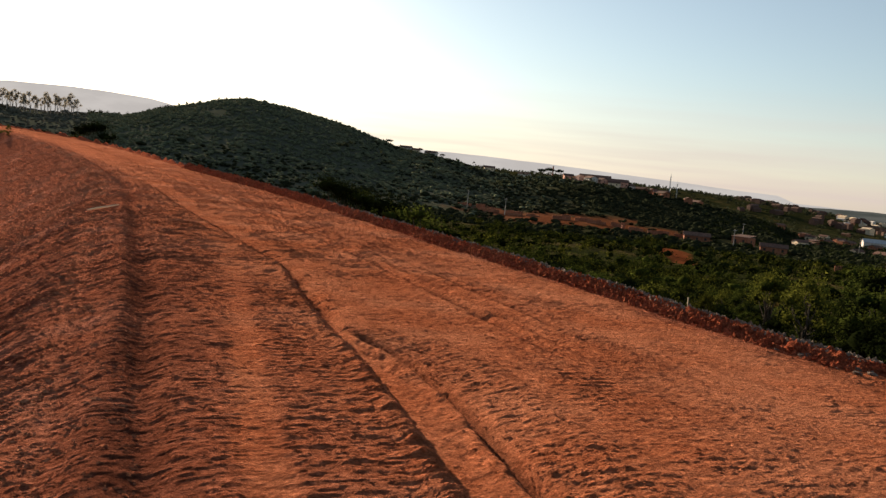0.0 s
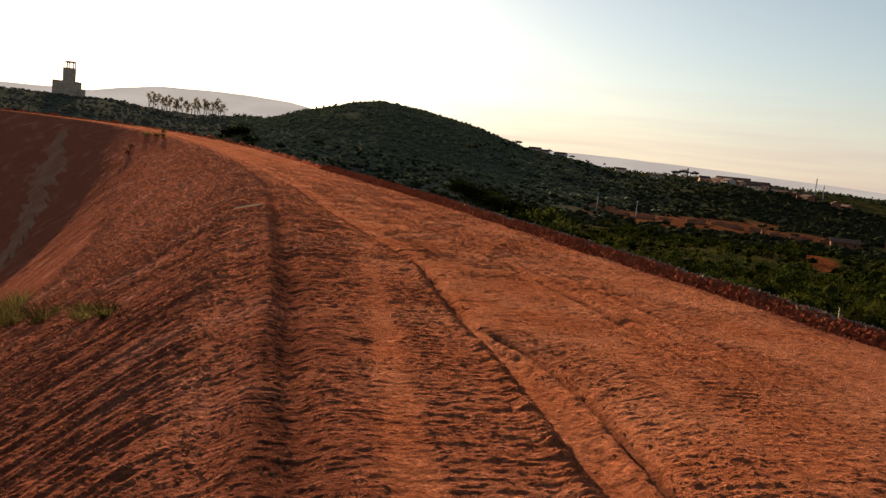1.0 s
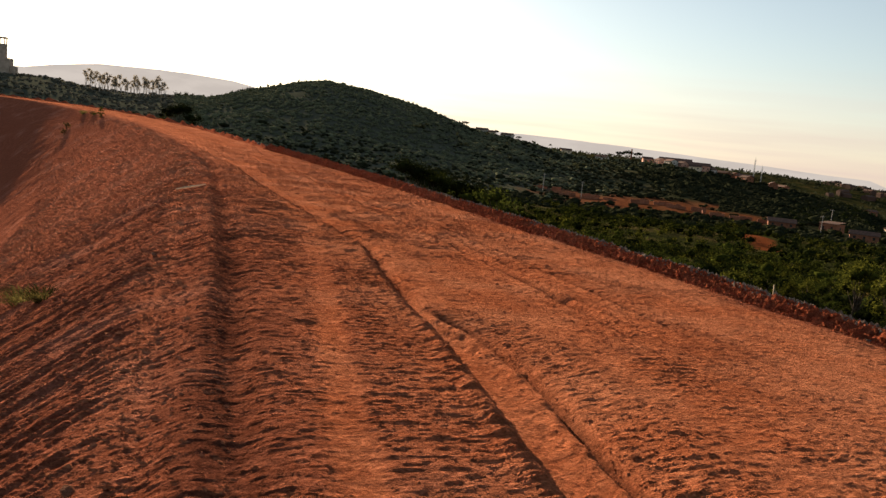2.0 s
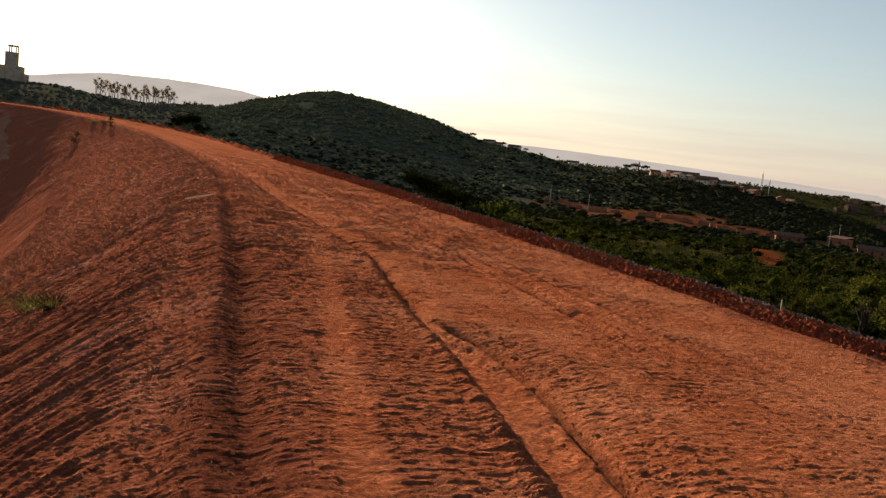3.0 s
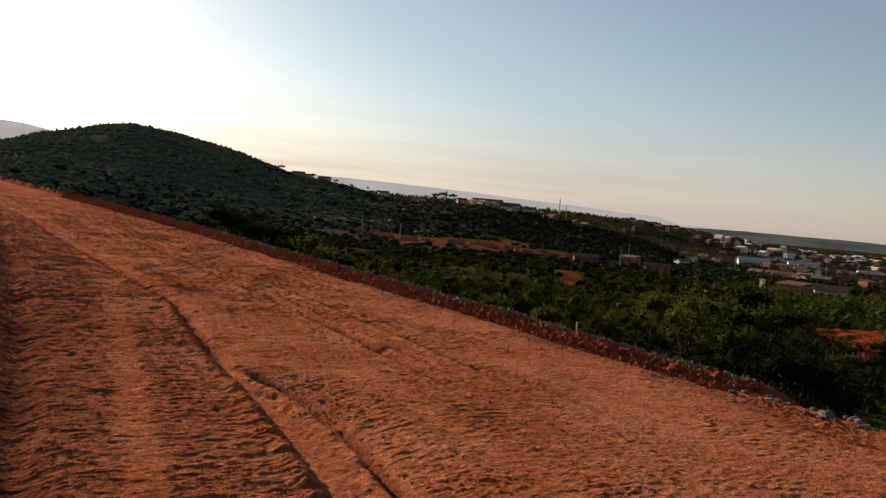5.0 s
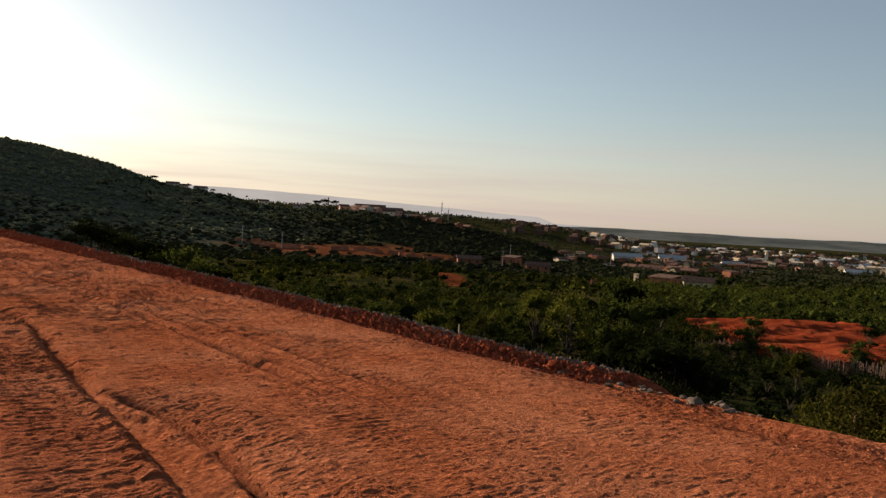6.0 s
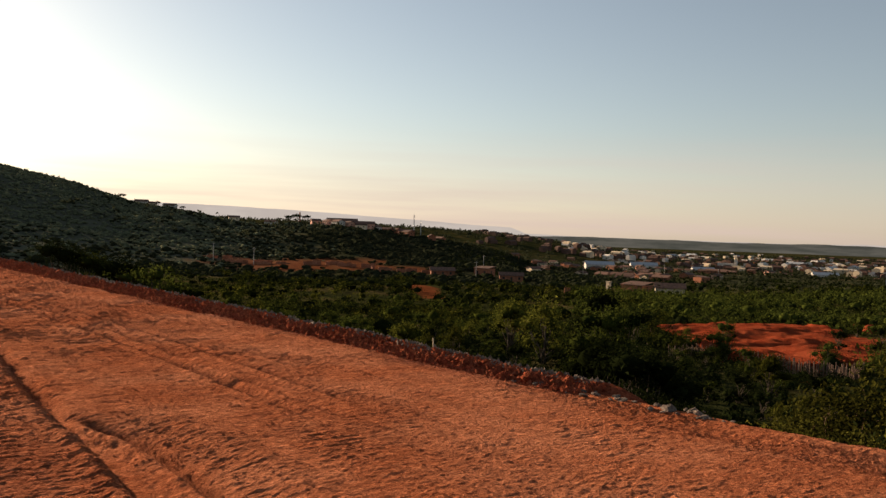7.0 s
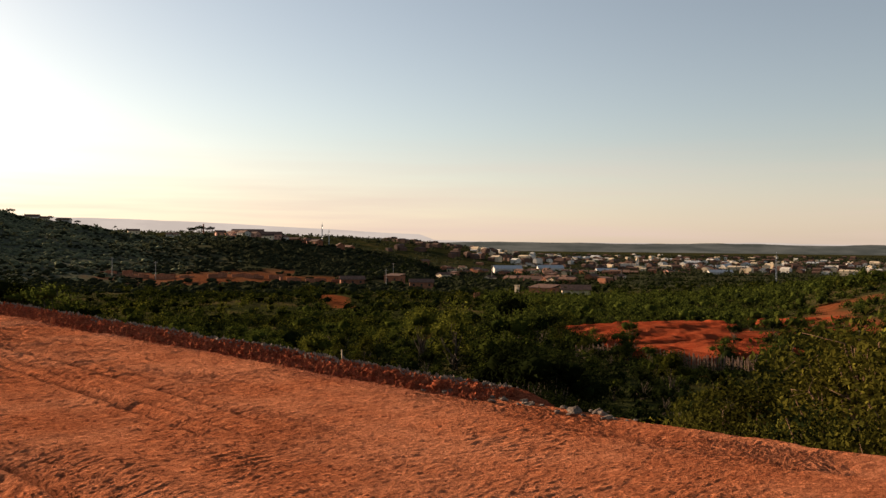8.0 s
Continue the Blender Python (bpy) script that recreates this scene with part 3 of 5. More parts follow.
for step, wide, s0, s1, seed in ((0.09, 0.28, 4, 14, 86), (0.20, 0.40, 11, 32, 88)):      # the shade in the prints, put into the soil colour
    damp_shade = np.maximum(damp_shade, 0.28 * smooth(0.60, 0.82, vnoise((SS + 0.1 * UU) / step, UU / wide, seed)) * smooth(s0, s0 + 3, SS) * (1 - smooth(s1 * 0.8, s1 * 1.2, SS)) * (0.4 + 0.6 * vnoise(SS / 1.2, UU / 0.8, seed + 1)))
damp_shade = np.maximum(damp_shade, 0.16 * smooth(0.52, 0.80, vnoise(UU / 0.14, SS / 2.8, 68)) * smooth(2.4, 2.9, UU) * smooth(2, 6, SS))
# the rut's shade further on, painted along its line
damp_shade = np.maximum(damp_shade, 0.55 * np.exp(-((UU - rut_line(SS)) / 0.09) ** 2) * smooth(7, 9, SS) * (1 - smooth(30, 45, SS)))
damp_shade = damp_shade * (1 - 0.8 * pressed)
# the second groove's shade, painted because the sun runs along it
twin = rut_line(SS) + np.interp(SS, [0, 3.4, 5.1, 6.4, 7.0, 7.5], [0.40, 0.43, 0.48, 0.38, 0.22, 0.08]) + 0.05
damp_shade = np.maximum(damp_shade, 0.85 * np.exp(-((UU - twin) / 0.065) ** 2) * smooth(2, 3, SS) * (1 - smooth(7, 8, SS)) * (0.6 + 0.5 * vnoise(SS / 0.2, UU / 0.06, 85)))
road.data.attributes.new("damp_shade", "FLOAT", "POINT").data.foreach_set("value", np.clip(damp_shade, 0, 1).ravel().astype(np.float32))
tagged(road, "graded red laterite dirt road with wheel ruts and cleat marks", "road", kind="structure")

s_slope = np.concatenate([-6 - graded(0, 7, 0.2, 1.2)[::-1][:-1], np.arange(-6, 2.4, 0.07), np.arange(2.4, 9, 0.024), graded(9.0, 290, 0.028, 1.005)])
w_slope = graded(0, 42.0, 0.026, 1.013)
SS, WW = np.meshgrid(s_slope, w_slope, indexing="ij")
X, Y, Z = road_point(SS, SHOULDER + 0.03 - WW)
Z = Z - slope_drop(WW) + slope_relief(SS, WW) * smooth(0, 0.5, WW) + shoulder_tilt(SS, SHOULDER) + (road_relief(SS, SHOULDER + 0.03 - WW) - shoulder_tilt(SS, SHOULDER + 0.03 - WW)) * (1 - smooth(0, 0.3, WW)) + 0.004
Z = Z - 0.4 * smooth(38, 41, WW)
slope = grid_object("embankment", X, Y, Z, M_SLOPE, True)
fresh = 0.8 + 0.2 * smooth(0, 0.7, WW + 0.6 * fbm(SS / 0.9, WW / 0.5, 3, 58) * smooth(0, 0.3, WW))
slope.data.attributes.new("fresh", "FLOAT", "POINT").data.foreach_set("value", fresh.ravel().astype(np.float32))
tagged(slope, "steep tipped embankment side of crumbly red earth", "embankment", kind="structure")

# ---- far mountains ----


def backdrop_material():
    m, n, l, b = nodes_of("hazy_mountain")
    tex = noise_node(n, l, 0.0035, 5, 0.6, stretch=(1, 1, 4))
    # pale emission stands in for the haze over the tableland
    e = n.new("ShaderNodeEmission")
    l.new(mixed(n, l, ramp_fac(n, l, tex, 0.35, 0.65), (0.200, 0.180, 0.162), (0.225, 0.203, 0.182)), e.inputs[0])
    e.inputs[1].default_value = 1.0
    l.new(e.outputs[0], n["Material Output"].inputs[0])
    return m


b_az = np.arange(-62, 56, 0.15)
b_el = np.interp(b_az, [-62, -50, -45, -42, -28, -23.4, -22.3, -20.4, -17.3, -13.5, -9.7, -5.8, -2, 1.8, 10, 17, 19, 20.3, 22.5, 25, 28.6, 31, 33, 45, 56], [-0.1, 0.0, 0.10, -0.02, 0.0, 0.08, 0.50, 0.55, 0.72, 0.91, 1.08, 1.22, 1.31, 1.36, 1.7, 2.3, 2.65, 2.88, 3.0, 3.06, 2.97, 2.6, 2.2, 1.9, 1.8])
b_el = b_el + fbm(b_az / 1.3, b_az * 0, 4, 71) * 0.06
up = np.linspace(0, 1, 6)
EL, AZ = np.meshgrid(up, np.radians(b_az), indexing="ij")
TOP = 4800 * np.tan(np.radians(b_el))[None, :] + 1.6
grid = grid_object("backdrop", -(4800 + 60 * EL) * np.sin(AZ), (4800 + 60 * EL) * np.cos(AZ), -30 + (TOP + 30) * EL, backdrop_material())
tagged(grid, "pale hazy tableland far across the plain", "mountains", kind="structure")

# low ground at the far side of the plain; its haze is put in as emission
h_az = np.arange(-63, -16, 0.2)
h_el = -0.03 + fbm(h_az / 4.0, h_az * 0, 4, 73) * 0.26
EL, AZ = np.meshgrid(np.linspace(0, 1, 8), np.radians(h_az), indexing="ij")
TOP = 3100 * np.tan(np.radians(h_el))[None, :] + 1.6
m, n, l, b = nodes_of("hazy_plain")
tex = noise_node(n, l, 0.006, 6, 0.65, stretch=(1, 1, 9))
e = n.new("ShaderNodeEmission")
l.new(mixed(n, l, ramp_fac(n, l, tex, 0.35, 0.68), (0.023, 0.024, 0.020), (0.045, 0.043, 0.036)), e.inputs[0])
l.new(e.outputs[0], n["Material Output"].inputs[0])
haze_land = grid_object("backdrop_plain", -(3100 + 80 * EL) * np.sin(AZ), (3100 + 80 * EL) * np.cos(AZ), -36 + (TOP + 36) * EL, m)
tagged(haze_land, "grey-green hazy plain along the horizon", "plain", kind="structure")

# ---- where the houses stand: kind, azimuth, distance, turn ----
QUARTER = ((4, -17.6, 380, 78),
           (5, -31.2, 275, 30), (1, -33.4, 268, 60), (4, -22.5, 380, 70), (5, -20.6, 400, 40))
vrng = np.random.default_rng(23)
SPUR = [(int(vrng.choice([0, 1, 2, 4, 2])) if k < 22 else 4, vrng.uniform(-13.6, -8.2) if k < 22 else vrng.uniform(-18, -13.6), vrng.uniform(672, 722), vrng.uniform(0, 180)) for k in range(30)]
SPUR += [(8, -10.4, 706, 75), (8, -11.6, 694, 80), (2, -9.6, 700, 20), (0, 3.0, 716, 80), (1, 2.4, 718, 100), (0, 1.2, 716, 70), (1, -3.0, 716, 90), (0, -5.5, 720, 60)]
YARDS = np.array([(-d * math.sin(radians(az)), d * math.cos(radians(az))) for _, az, d, _ in list(QUARTER) + SPUR])


def clear_of_houses(x, y, room):
    return np.min(np.hypot(x[:, None] - YARDS[:, 0], y[:, None] - YARDS[:, 1]), 1) > room


# ---- plants ----


def ground_z(x, y):
    return land_at(x, y)


def polar(az, d):
    return -d * math.sin(radians(az)), d * math.cos(radians(az))


def unit_ball(level):
    bm = bmesh.new()
    bmesh.ops.create_icosphere(bm, subdivisions=level, radius=1.0)
    v, f = np.array([tuple(v.co) for v in bm.verts]), np.array([[v.index for v in q.verts] for q in bm.faces])
    bm.free()
    return v, f


BALL = unit_ball(1)


def with_cores(rng, v, f, centre, radii, jag=0.4):
    """Leaves of three corners each, with a solid lump added behind them in every clump to block light and view."""
    n, (bv, bf) = len(centre), BALL
    core = centre[:, None, :] + bv[None] * radii[:, None, :] * rng.uniform(0.95 - jag, 0.95 + jag, (n, len(bv), 1))
    faces = (bf[None] + len(bv) * np.arange(n)[:, None, None]).reshape(-1, 3) + len(v)
    return np.concatenate([v, core.reshape(-1, 3)]), np.concatenate([f, faces])


def leaf_cloud(rng, clumps, count, size, slim=0.45):
    """Leaf blades scattered through clumps (x, y, z, rx, ry, rz): vertices and faces."""
    c = np.array(clumps, float)
    vol = (c[:, 3] * c[:, 4] * c[:, 5]) ** 0.75
    pick = rng.choice(len(c), count, p=vol / vol.sum())
    way = rng.normal(size=(count, 3))
    way /= np.linalg.norm(way, axis=1)[:, None]
    reach = (0.40 + 0.72 * rng.random(count) ** 0.8)[:, None]
    p = c[pick, :3] + way * reach * c[pick, 3:]
    a = rng.normal(size=(count, 3)) + way * 0.8 + np.array([0, 0, -0.3])
    a /= np.linalg.norm(a, axis=1)[:, None]
    b = np.cross(a, rng.normal(size=(count, 3)))
    b /= np.linalg.norm(b, axis=1)[:, None]
    k = (size * (0.6 + 0.8 * rng.random(count)))[:, None]
    if count > 2000:
        v = np.stack([p - a * k, p + b * k * slim, p + a * k, p - b * k * slim], 1).reshape(-1, 3)
        return v, np.arange(4 * count).reshape(-1, 4)
    v = np.stack([p - a * k - b * k * slim * 0.7, p - a * k * 0.2 + b * k * slim * 1.25, p + a * k], 1).reshape(-1, 3)
    return with_cores(rng, v, np.arange(3 * count).reshape(-1, 3), c[:, :3], c[:, 3:] * 0.48)


def tube(path, radii, sides=5):
    """A tapered limb along a path: vertices and faces."""
    verts, faces = [], []
    for k, (p, r) in enumerate(zip(path, radii)):
        ahead = Vector(path[min(k + 1, len(path) - 1)]) - Vector(path[max(k - 1, 0)])
        q = ahead.to_track_quat("Z", "Y")
        for j in range(sides):
            a = 2 * math.pi * j / sides
            verts.append(tuple(Vector(p) + q @ Vector((r * math.cos(a), r * math.sin(a), 0))))
    for k in range(len(path) - 1):
        for j in range(sides):
            a, b = k * sides + j, k * sides + (j + 1) % sides
            faces.append((a, b, b + sides, a + sides))
    faces.append(tuple(range((len(path) - 1) * sides, len(path) * sides)))
    return verts, faces


def joined(pieces):
    verts, faces = [], []
    for v, f in pieces:
        faces += [tuple(i + len(verts) for i in q) for q in f]
        verts += list(v)
    return verts, faces


def limbs(rng, targets, base_r, stems=1, sides=5):
    """Stems from the foot that bend out to the clumps."""
    out = []
    for k, t in enumerate(targets):
        t = np.array(t[:3])
        foot = np.array([rng.normal() * 0.06 * stems, rng.normal() * 0.06 * stems, -0.15])
        mid = foot * 0.6 + t * 0.4 + np.array([rng.normal() * 0.12, rng.normal() * 0.12, 0.12]) * np.linalg.norm(t) * 0.4
        mid[:2] *= 0.6
        q = foot * 0.25 + t * 0.75 + rng.normal(size=3) * 0.05
        r = base_r * (1.0 if k == 0 else 0.65)
        out.append(tube([tuple(foot), tuple(mid), tuple(q), tuple(t)], [r, r * 0.7, r * 0.42, r * 0.15], sides))
    return joined(out)


def make_plant(name, seed, clumps, count, size, leaf_mat, base_r, label, category, slim=0.45, bark=None, twigs=0):
    rng = np.random.default_rng(seed)
    thing = tagged(new(name), label, category)
    v0, f0 = limbs(rng, clumps, base_r)
    v, f = leaf_cloud(rng, clumps, count, size, slim)
    mesh_object("crown", v, f, leaf_mat, thing)
    if twigs:
        out = []
        for k in range(twigs):
            c = clumps[k % len(clumps)]
            p = np.array(c[:3])
            e = p + rng.normal(size=3) * np.array(c[3:]) * 0.5
            e[2] = max(e[2], p[2] * 0.7)
            out.append(tube([tuple(p * 0.5), tuple((p * 1.5 + e) / 2.5 + rng.normal(size=3) * 0.12), tuple(e)], [base_r * 0.22, base_r * 0.14, base_r * 0.04], 4))
        stems = joined(out + [(v0, f0)])
    else:
        stems = (v0, f0)
    mesh_object("trunk", stems[0], stems[1], bark or M_BARK, thing)
    return thing


def clump_set(rng, width, height, n, low=0.25):
    """Uneven clumps that fill a crown of that width and height."""
    out = []
    for k in range(n):
        a, r = rng.random() * 6.283, width * 0.5 * rng.random() ** 0.6 * 0.75
        z = height * (low + (0.9 - low) * rng.random() ** 0.8)
        shrink = 1 - 0.45 * (z / height) ** 2
        s = width * (0.14 + 0.14 * rng.random())
        out.append((r * shrink * math.cos(a), r * shrink * math.sin(a), z, s * (0.8 + 0.5 * rng.random()), s * (0.8 + 0.5 * rng.random()), s * (0.55 + 0.4 * rng.random())))
    return out


M_TWIG = plain("reddish_twigs", (0.09, 0.052, 0.032), (0.17, 0.10, 0.062), 9, 0.9, 0.4, 0.01)
KINDS = []
prng = np.random.default_rng(5)
SPECIES = [
    ("shrub", M_LEAF, 2.6, 2.2, 11, 1800, 0.058, "rounded green scrub bush with dense small leaves"),
    ("shrub", M_LEAF, 3.4, 2.6, 14, 2000, 0.065, "wide spreading green scrub bush on the slope"),
    ("shrub", M_LEAF_Y, 2.4, 2.4, 9, 1500, 0.058, "yellow-green scrub bush with sunlit open foliage"),
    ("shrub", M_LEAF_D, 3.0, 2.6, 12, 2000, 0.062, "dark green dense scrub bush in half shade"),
    ("shrub", M_LEAF_B, 1.6, 1.5, 8, 800, 0.050, "dry brownish low bush with sparse leaves"),
    ("tree", M_LEAF, 3.0, 4.2, 12, 1900, 0.070, "slender green savanna tree with uneven crown"),
    ("tree", M_LEAF_Y, 3.2, 3.6, 12, 1900, 0.070, "small tree with yellowing broad crown"),
]
SPECIES += [
    ("shrub", M_OLIVE, 2.4, 2.2, 16, 3600, 0.046, "olive yellow-green bush with small leaves and dry twigs"),
    ("shrub", M_OLIVE_D, 2.6, 2.2, 17, 4000, 0.046, "dull green bush with small glossy leaves and dry twigs"),
    ("shrub", M_LEAF_D, 2.8, 2.4, 17, 4200, 0.046, "dark green small-leaved bush in half shade"),
    ("shrub", M_LEAF_B, 1.8, 1.9, 12, 1500, 0.032, "half-dry brownish bush with bare twigs"),
    ("tree", M_OLIVE, 2.0, 3.2, 13, 2200, 0.040, "slender young tree with sparse yellow-green leaves"),
]
for k, (nm, mat, wide, tall, n, count, size, label) in enumerate(SPECIES):
    low = 0.2 if nm == "shrub" else 0.42
    ob = make_plant(nm, 100 + k, clump_set(np.random.default_rng(200 + k), wide, tall, n, low), count, size, mat, 0.024 * tall, label, "bush" if nm == "shrub" else "tree", twigs=12 if k > 6 else 4, bark=M_TWIG if k > 6 else None)
    KINDS.append((ob, wide, tall))

PLANTED = []      # x, y, radius


def place(kind, x, y, size=1.0, turn=0.0, sink=0.05, group="scrub beside the road"):
    ob, wide, tall = KINDS[kind]
    z = ground_z(x, y) - sink
    c = copy_thing(ob, pose(x, y, z, 0, 0, turn) @ Matrix.Diagonal((size, size, size * prng.uniform(0.85, 1.15), 1)))
    c.matrix_basis = pose(x, y, z, 0, 0, turn) @ Matrix.Diagonal((size, size, size * prng.uniform(0.85, 1.15), 1))
    tagged(c, group=group)
    PLANTED.append((x, y, wide * size * 0.5))
    return c


# chosen plants along the road's right side: kind, azimuth, distance, size
for kind, az, d, size in (
    (2, -25.0, 48, 1.6), (6, -22.6, 52, 1.1), (5, -28.5, 24, 0.8), (5, -29.3, 30, 0.95), (5, -30.4, 31, 0.8), (3, -32.0, 20, 1.0), (3, -30.0, 21.5, 1.0), (3, -34.2, 21, 0.8), (3, -34.5, 17.0, 0.62), (3, -31.5, 26, 1.1), (9, -33.2, 16.5, 0.72), (9, -30.6, 18.0, 0.7), (3, -28.6, 23, 0.95),
    (9, -36.8, 14.2, 0.66), (7, -38.2, 13.2, 0.62), (7, -39.9, 12.5, 0.62), (11, -41.2, 12.2, 0.62), (8, -43.0, 12.2, 0.66), (7, -45.0, 12.0, 0.66), (8, -46.8, 11.6, 0.66), (7, -48.4, 11.2, 0.66), (9, -50.3, 11.8, 0.80),
    (8, -52.0, 11.0, 0.72), (7, -53.6, 10.6, 0.72), (10, -51.0, 10.2, 0.50), (10, -54.2, 9.9, 0.62), (8, -56.0, 10.6, 0.85), (10, -47.4, 10.6, 0.45), (7, -58, 10.4, 0.8), (9, -61, 10.5, 0.9), (10, -44.2, 11.3, 0.40), (7, -50.0, 9.6, 0.34), (8, -46.0, 10.6, 0.34), (10, -41.8, 11.5, 0.32), (7, -54.5, 9.0, 0.36),
    (11, -50.8, 13.6, 1.05), (11, -53.0, 13.2, 1.15), (11, -55.6, 12.6, 1.2), (7, -52.2, 14.2, 1.15), (10, -54.2, 12.6, 1.05), (8, -56.8, 13.0, 1.2), (8, -51.0, 16.5, 1.3),
    (3, -46.5, 105, 1.0), (0, -49.0, 118, 1.1), (3, -50.5, 125, 1.0), (1, -48.0, 135, 1.0), (0, -45.0, 128, 0.9), (3, -51.5, 110, 1.1),
    (8, -49.5, 15.5, 1.0), (11, -54.0, 14.5, 0.95), (8, -45.0, 15.5, 0.9), (7, -41.5, 16.5, 0.75), (9, -47.5, 18.0, 1.0), (11, -52.0, 15.0, 0.85), (10, -56.0, 13.0, 1.0),
    (0, -20.5, 23, 0.6), (2, -22.5, 22, 0.5), (1, -26.5, 19, 0.6), (0, -24.2, 20, 0.5), (2, 4.6, 40, 1.0), (2, 2.4, 40, 1.0), (2, 0.2, 38, 1.0), (1, -2.0, 36, 0.9), (1, 3.2, 42, 1.0),
    (2, 10.5, 52, 0.7), (2, 12.0, 55, 0.6), (0, 13.5, 60, 0.6), (3, -44.0, 88, 0.9), (3, -31.2, 62, 1.5), (3, -29.0, 70, 1.6),
):
    x, y = polar(az, d)
    place(kind, x, y, size, prng.uniform(0, 360))

# bushes that stand close outside the berm: kind, azimuth, metres right of the road line, size
for kind, az, u, size in ((3, 7.8, 8.2, 0.68), (3, 6.9, 8.6, 0.66), (3, 23.6, 8.8, 1.35), (3, 22.8, 9.0, 1.1), (0, 24.6, 9.6, 1.15), (3, 24.1, 9.2, 1.3), (3, 26.4, 8.8, 0.6), (0, 20.6, 8.4, 0.5), (2, 20.0, 8.8, 0.4), (2, 11.6, 8.6, 0.35), (1, 5.2, 9.3, 0.85), (3, 3.9, 9.6, 0.85), (1, 2.4, 9.6, 0.85), (0, -0.6, 9.8, 0.8), (0, 13.0, 8.6, 0.3), (0, 9.6, 8.4, 0.3), (0, 1.0, 9.6, 0.85),
                            (7, -57.0, 7.85, 0.26), (10, -54.5, 7.8, 0.24), (8, -52.0, 7.75, 0.22), (7, -49.0, 7.8, 0.24), (10, -46.5, 7.75, 0.22), (8, -44.0, 7.75, 0.25), (7, -41.0, 7.7, 0.20), (10, -38.0, 7.8, 0.22)):
    px, py, _ = road_point(S_LINE[80:200], u)
    s1 = float(np.interp(az, np.degrees(np.arctan2(-px, py)), S_LINE[80:200]))
    x, y, _ = (float(q) for q in road_point(s1, u))
    place(kind, x, y, size, prng.uniform(0, 360))

# the little bushes on the left lip of the road
for kind, s1, u, size in ((2, 91.5, -0.7, 0.36), (2, 90.0, -1.0, 0.25), (4, 93.0, -3.6, 0.55), (4, 90.0, -4.4, 0.45)):
    x, y, _ = (float(q) for q in road_point(s1, u))
    place(kind, x, y, size, prng.uniform(0, 360), group="bushes on the embankment")

# the scrub that fills the slope below the road
tries = 0
while len(PLANTED) < 270 and tries < 6000:
    tries += 1
    az, d = prng.uniform(-64, 14), 13 + 75 * prng.random() ** 0.75
    x, y = polar(az, d)
    s1, u1 = road_coords([x], [y])
    if u1[0] < 9.6 or bareness(np.array([x]), np.array([y]))[0] > 0.55:
        continue
    if -37 < az and d < 24 and u1[0] < 13 or abs(az + 17.6) < 3 and d < 27:
        continue
    kind = int(prng.choice([0, 1, 2, 3, 4, 5, 6], p=[0.30, 0.27, 0.14, 0.14, 0.06, 0.04, 0.05]))
    size = prng.uniform(0.55, 1.1) * float(np.interp(d, [15, 30, 60], [0.34, 0.52, 0.95]))
    if any((x - a) ** 2 + (y - b) ** 2 < (0.65 * (r + KINDS[kind][1] * size * 0.5)) ** 2 for a, b, r in PLANTED):
        continue
    place(kind, x, y, size, prng.uniform(0, 360), group="scrub in the valley")
for ob, w_, t_ in KINDS:
    for o in (*ob.children_recursive, ob):
        bpy.data.objects.remove(o)


def thicket(name, seed, x, y, radius, height, per, size, material, label, category, lift=0.35, level=1.0, core=0.42, jag=0.4):
    """Many small leafy crowns as one mesh."""
    rng = np.random.default_rng(seed)
    n = len(x)
    z = land(x, y)
    way = rng.normal(size=(n, per, 3))
    way /= np.linalg.norm(way, axis=2)[..., None]
    reach = 0.36 + 0.72 * rng.random((n, per, 1)) ** 0.8
    scale = np.stack([radius, radius, height * 0.55], 1)[:, None, :]
    lobes = 1 + 0.35 * np.sin(3 * np.arctan2(way[..., 1], way[..., 0]) + rng.random((n, 1)) * 6.3)[..., None]
    p = np.stack([x, y, z + height * lift], 1)[:, None, :] + way * reach * scale * lobes
    a = (rng.normal(size=(n, per, 3)) + way * 0.6) * np.array([1, 1, level])
    a /= np.linalg.norm(a, axis=2)[..., None]
    b = np.cross(a, rng.normal(size=(n, per, 3))) * np.array([1, 1, level])
    b /= np.linalg.norm(b, axis=2)[..., None]
    k = (np.asarray(size) * np.ones(n))[:, None, None] * (0.6 + 0.8 * rng.random((n, per, 1)))
    v = np.stack([p - a * k - b * k * 0.45, p - a * k * 0.2 + b * k * 0.8, p + a * k], 2).reshape(-1, 3)
    f = np.arange(len(v)).reshape(-1, 3)
    if core:
        v, f = with_cores(rng, v, f, np.stack([x, y, z + height * lift], 1), scale[:, 0, :] * core, jag)
    ob = mesh_object(name, v, f, material)
    return tagged(ob, label, category, kind="stuff")


def scatter(seed, count, az0, az1, d0, d1, power=0.5):
    rng = np.random.default_rng(seed)
    az = np.radians(rng.uniform(az0, az1, count))
    d = np.sqrt(d0 ** 2 + (d1 ** 2 - d0 ** 2) * rng.random(count) ** (power * 2))
    return -d * np.sin(az), d * np.cos(az), d, np.degrees(az), rng


# near undergrowth
x, y, d, az, rng = scatter(31, 3600, -66, 16, 12.5, 90, 0.62)
s1, u1 = road_coords(x, y)
ok = (u1 > 8.6) & (bareness(x, y) < 0.6) & (fbm(x / 7, y / 7, 3, 91) > -0.20)
ok &= ~((u1 < 11.5) & (az > -37)) & ~((np.abs(az + 17.6) < 3) & (d < 27))
x, y, d = x[ok], y[ok], d[ok]
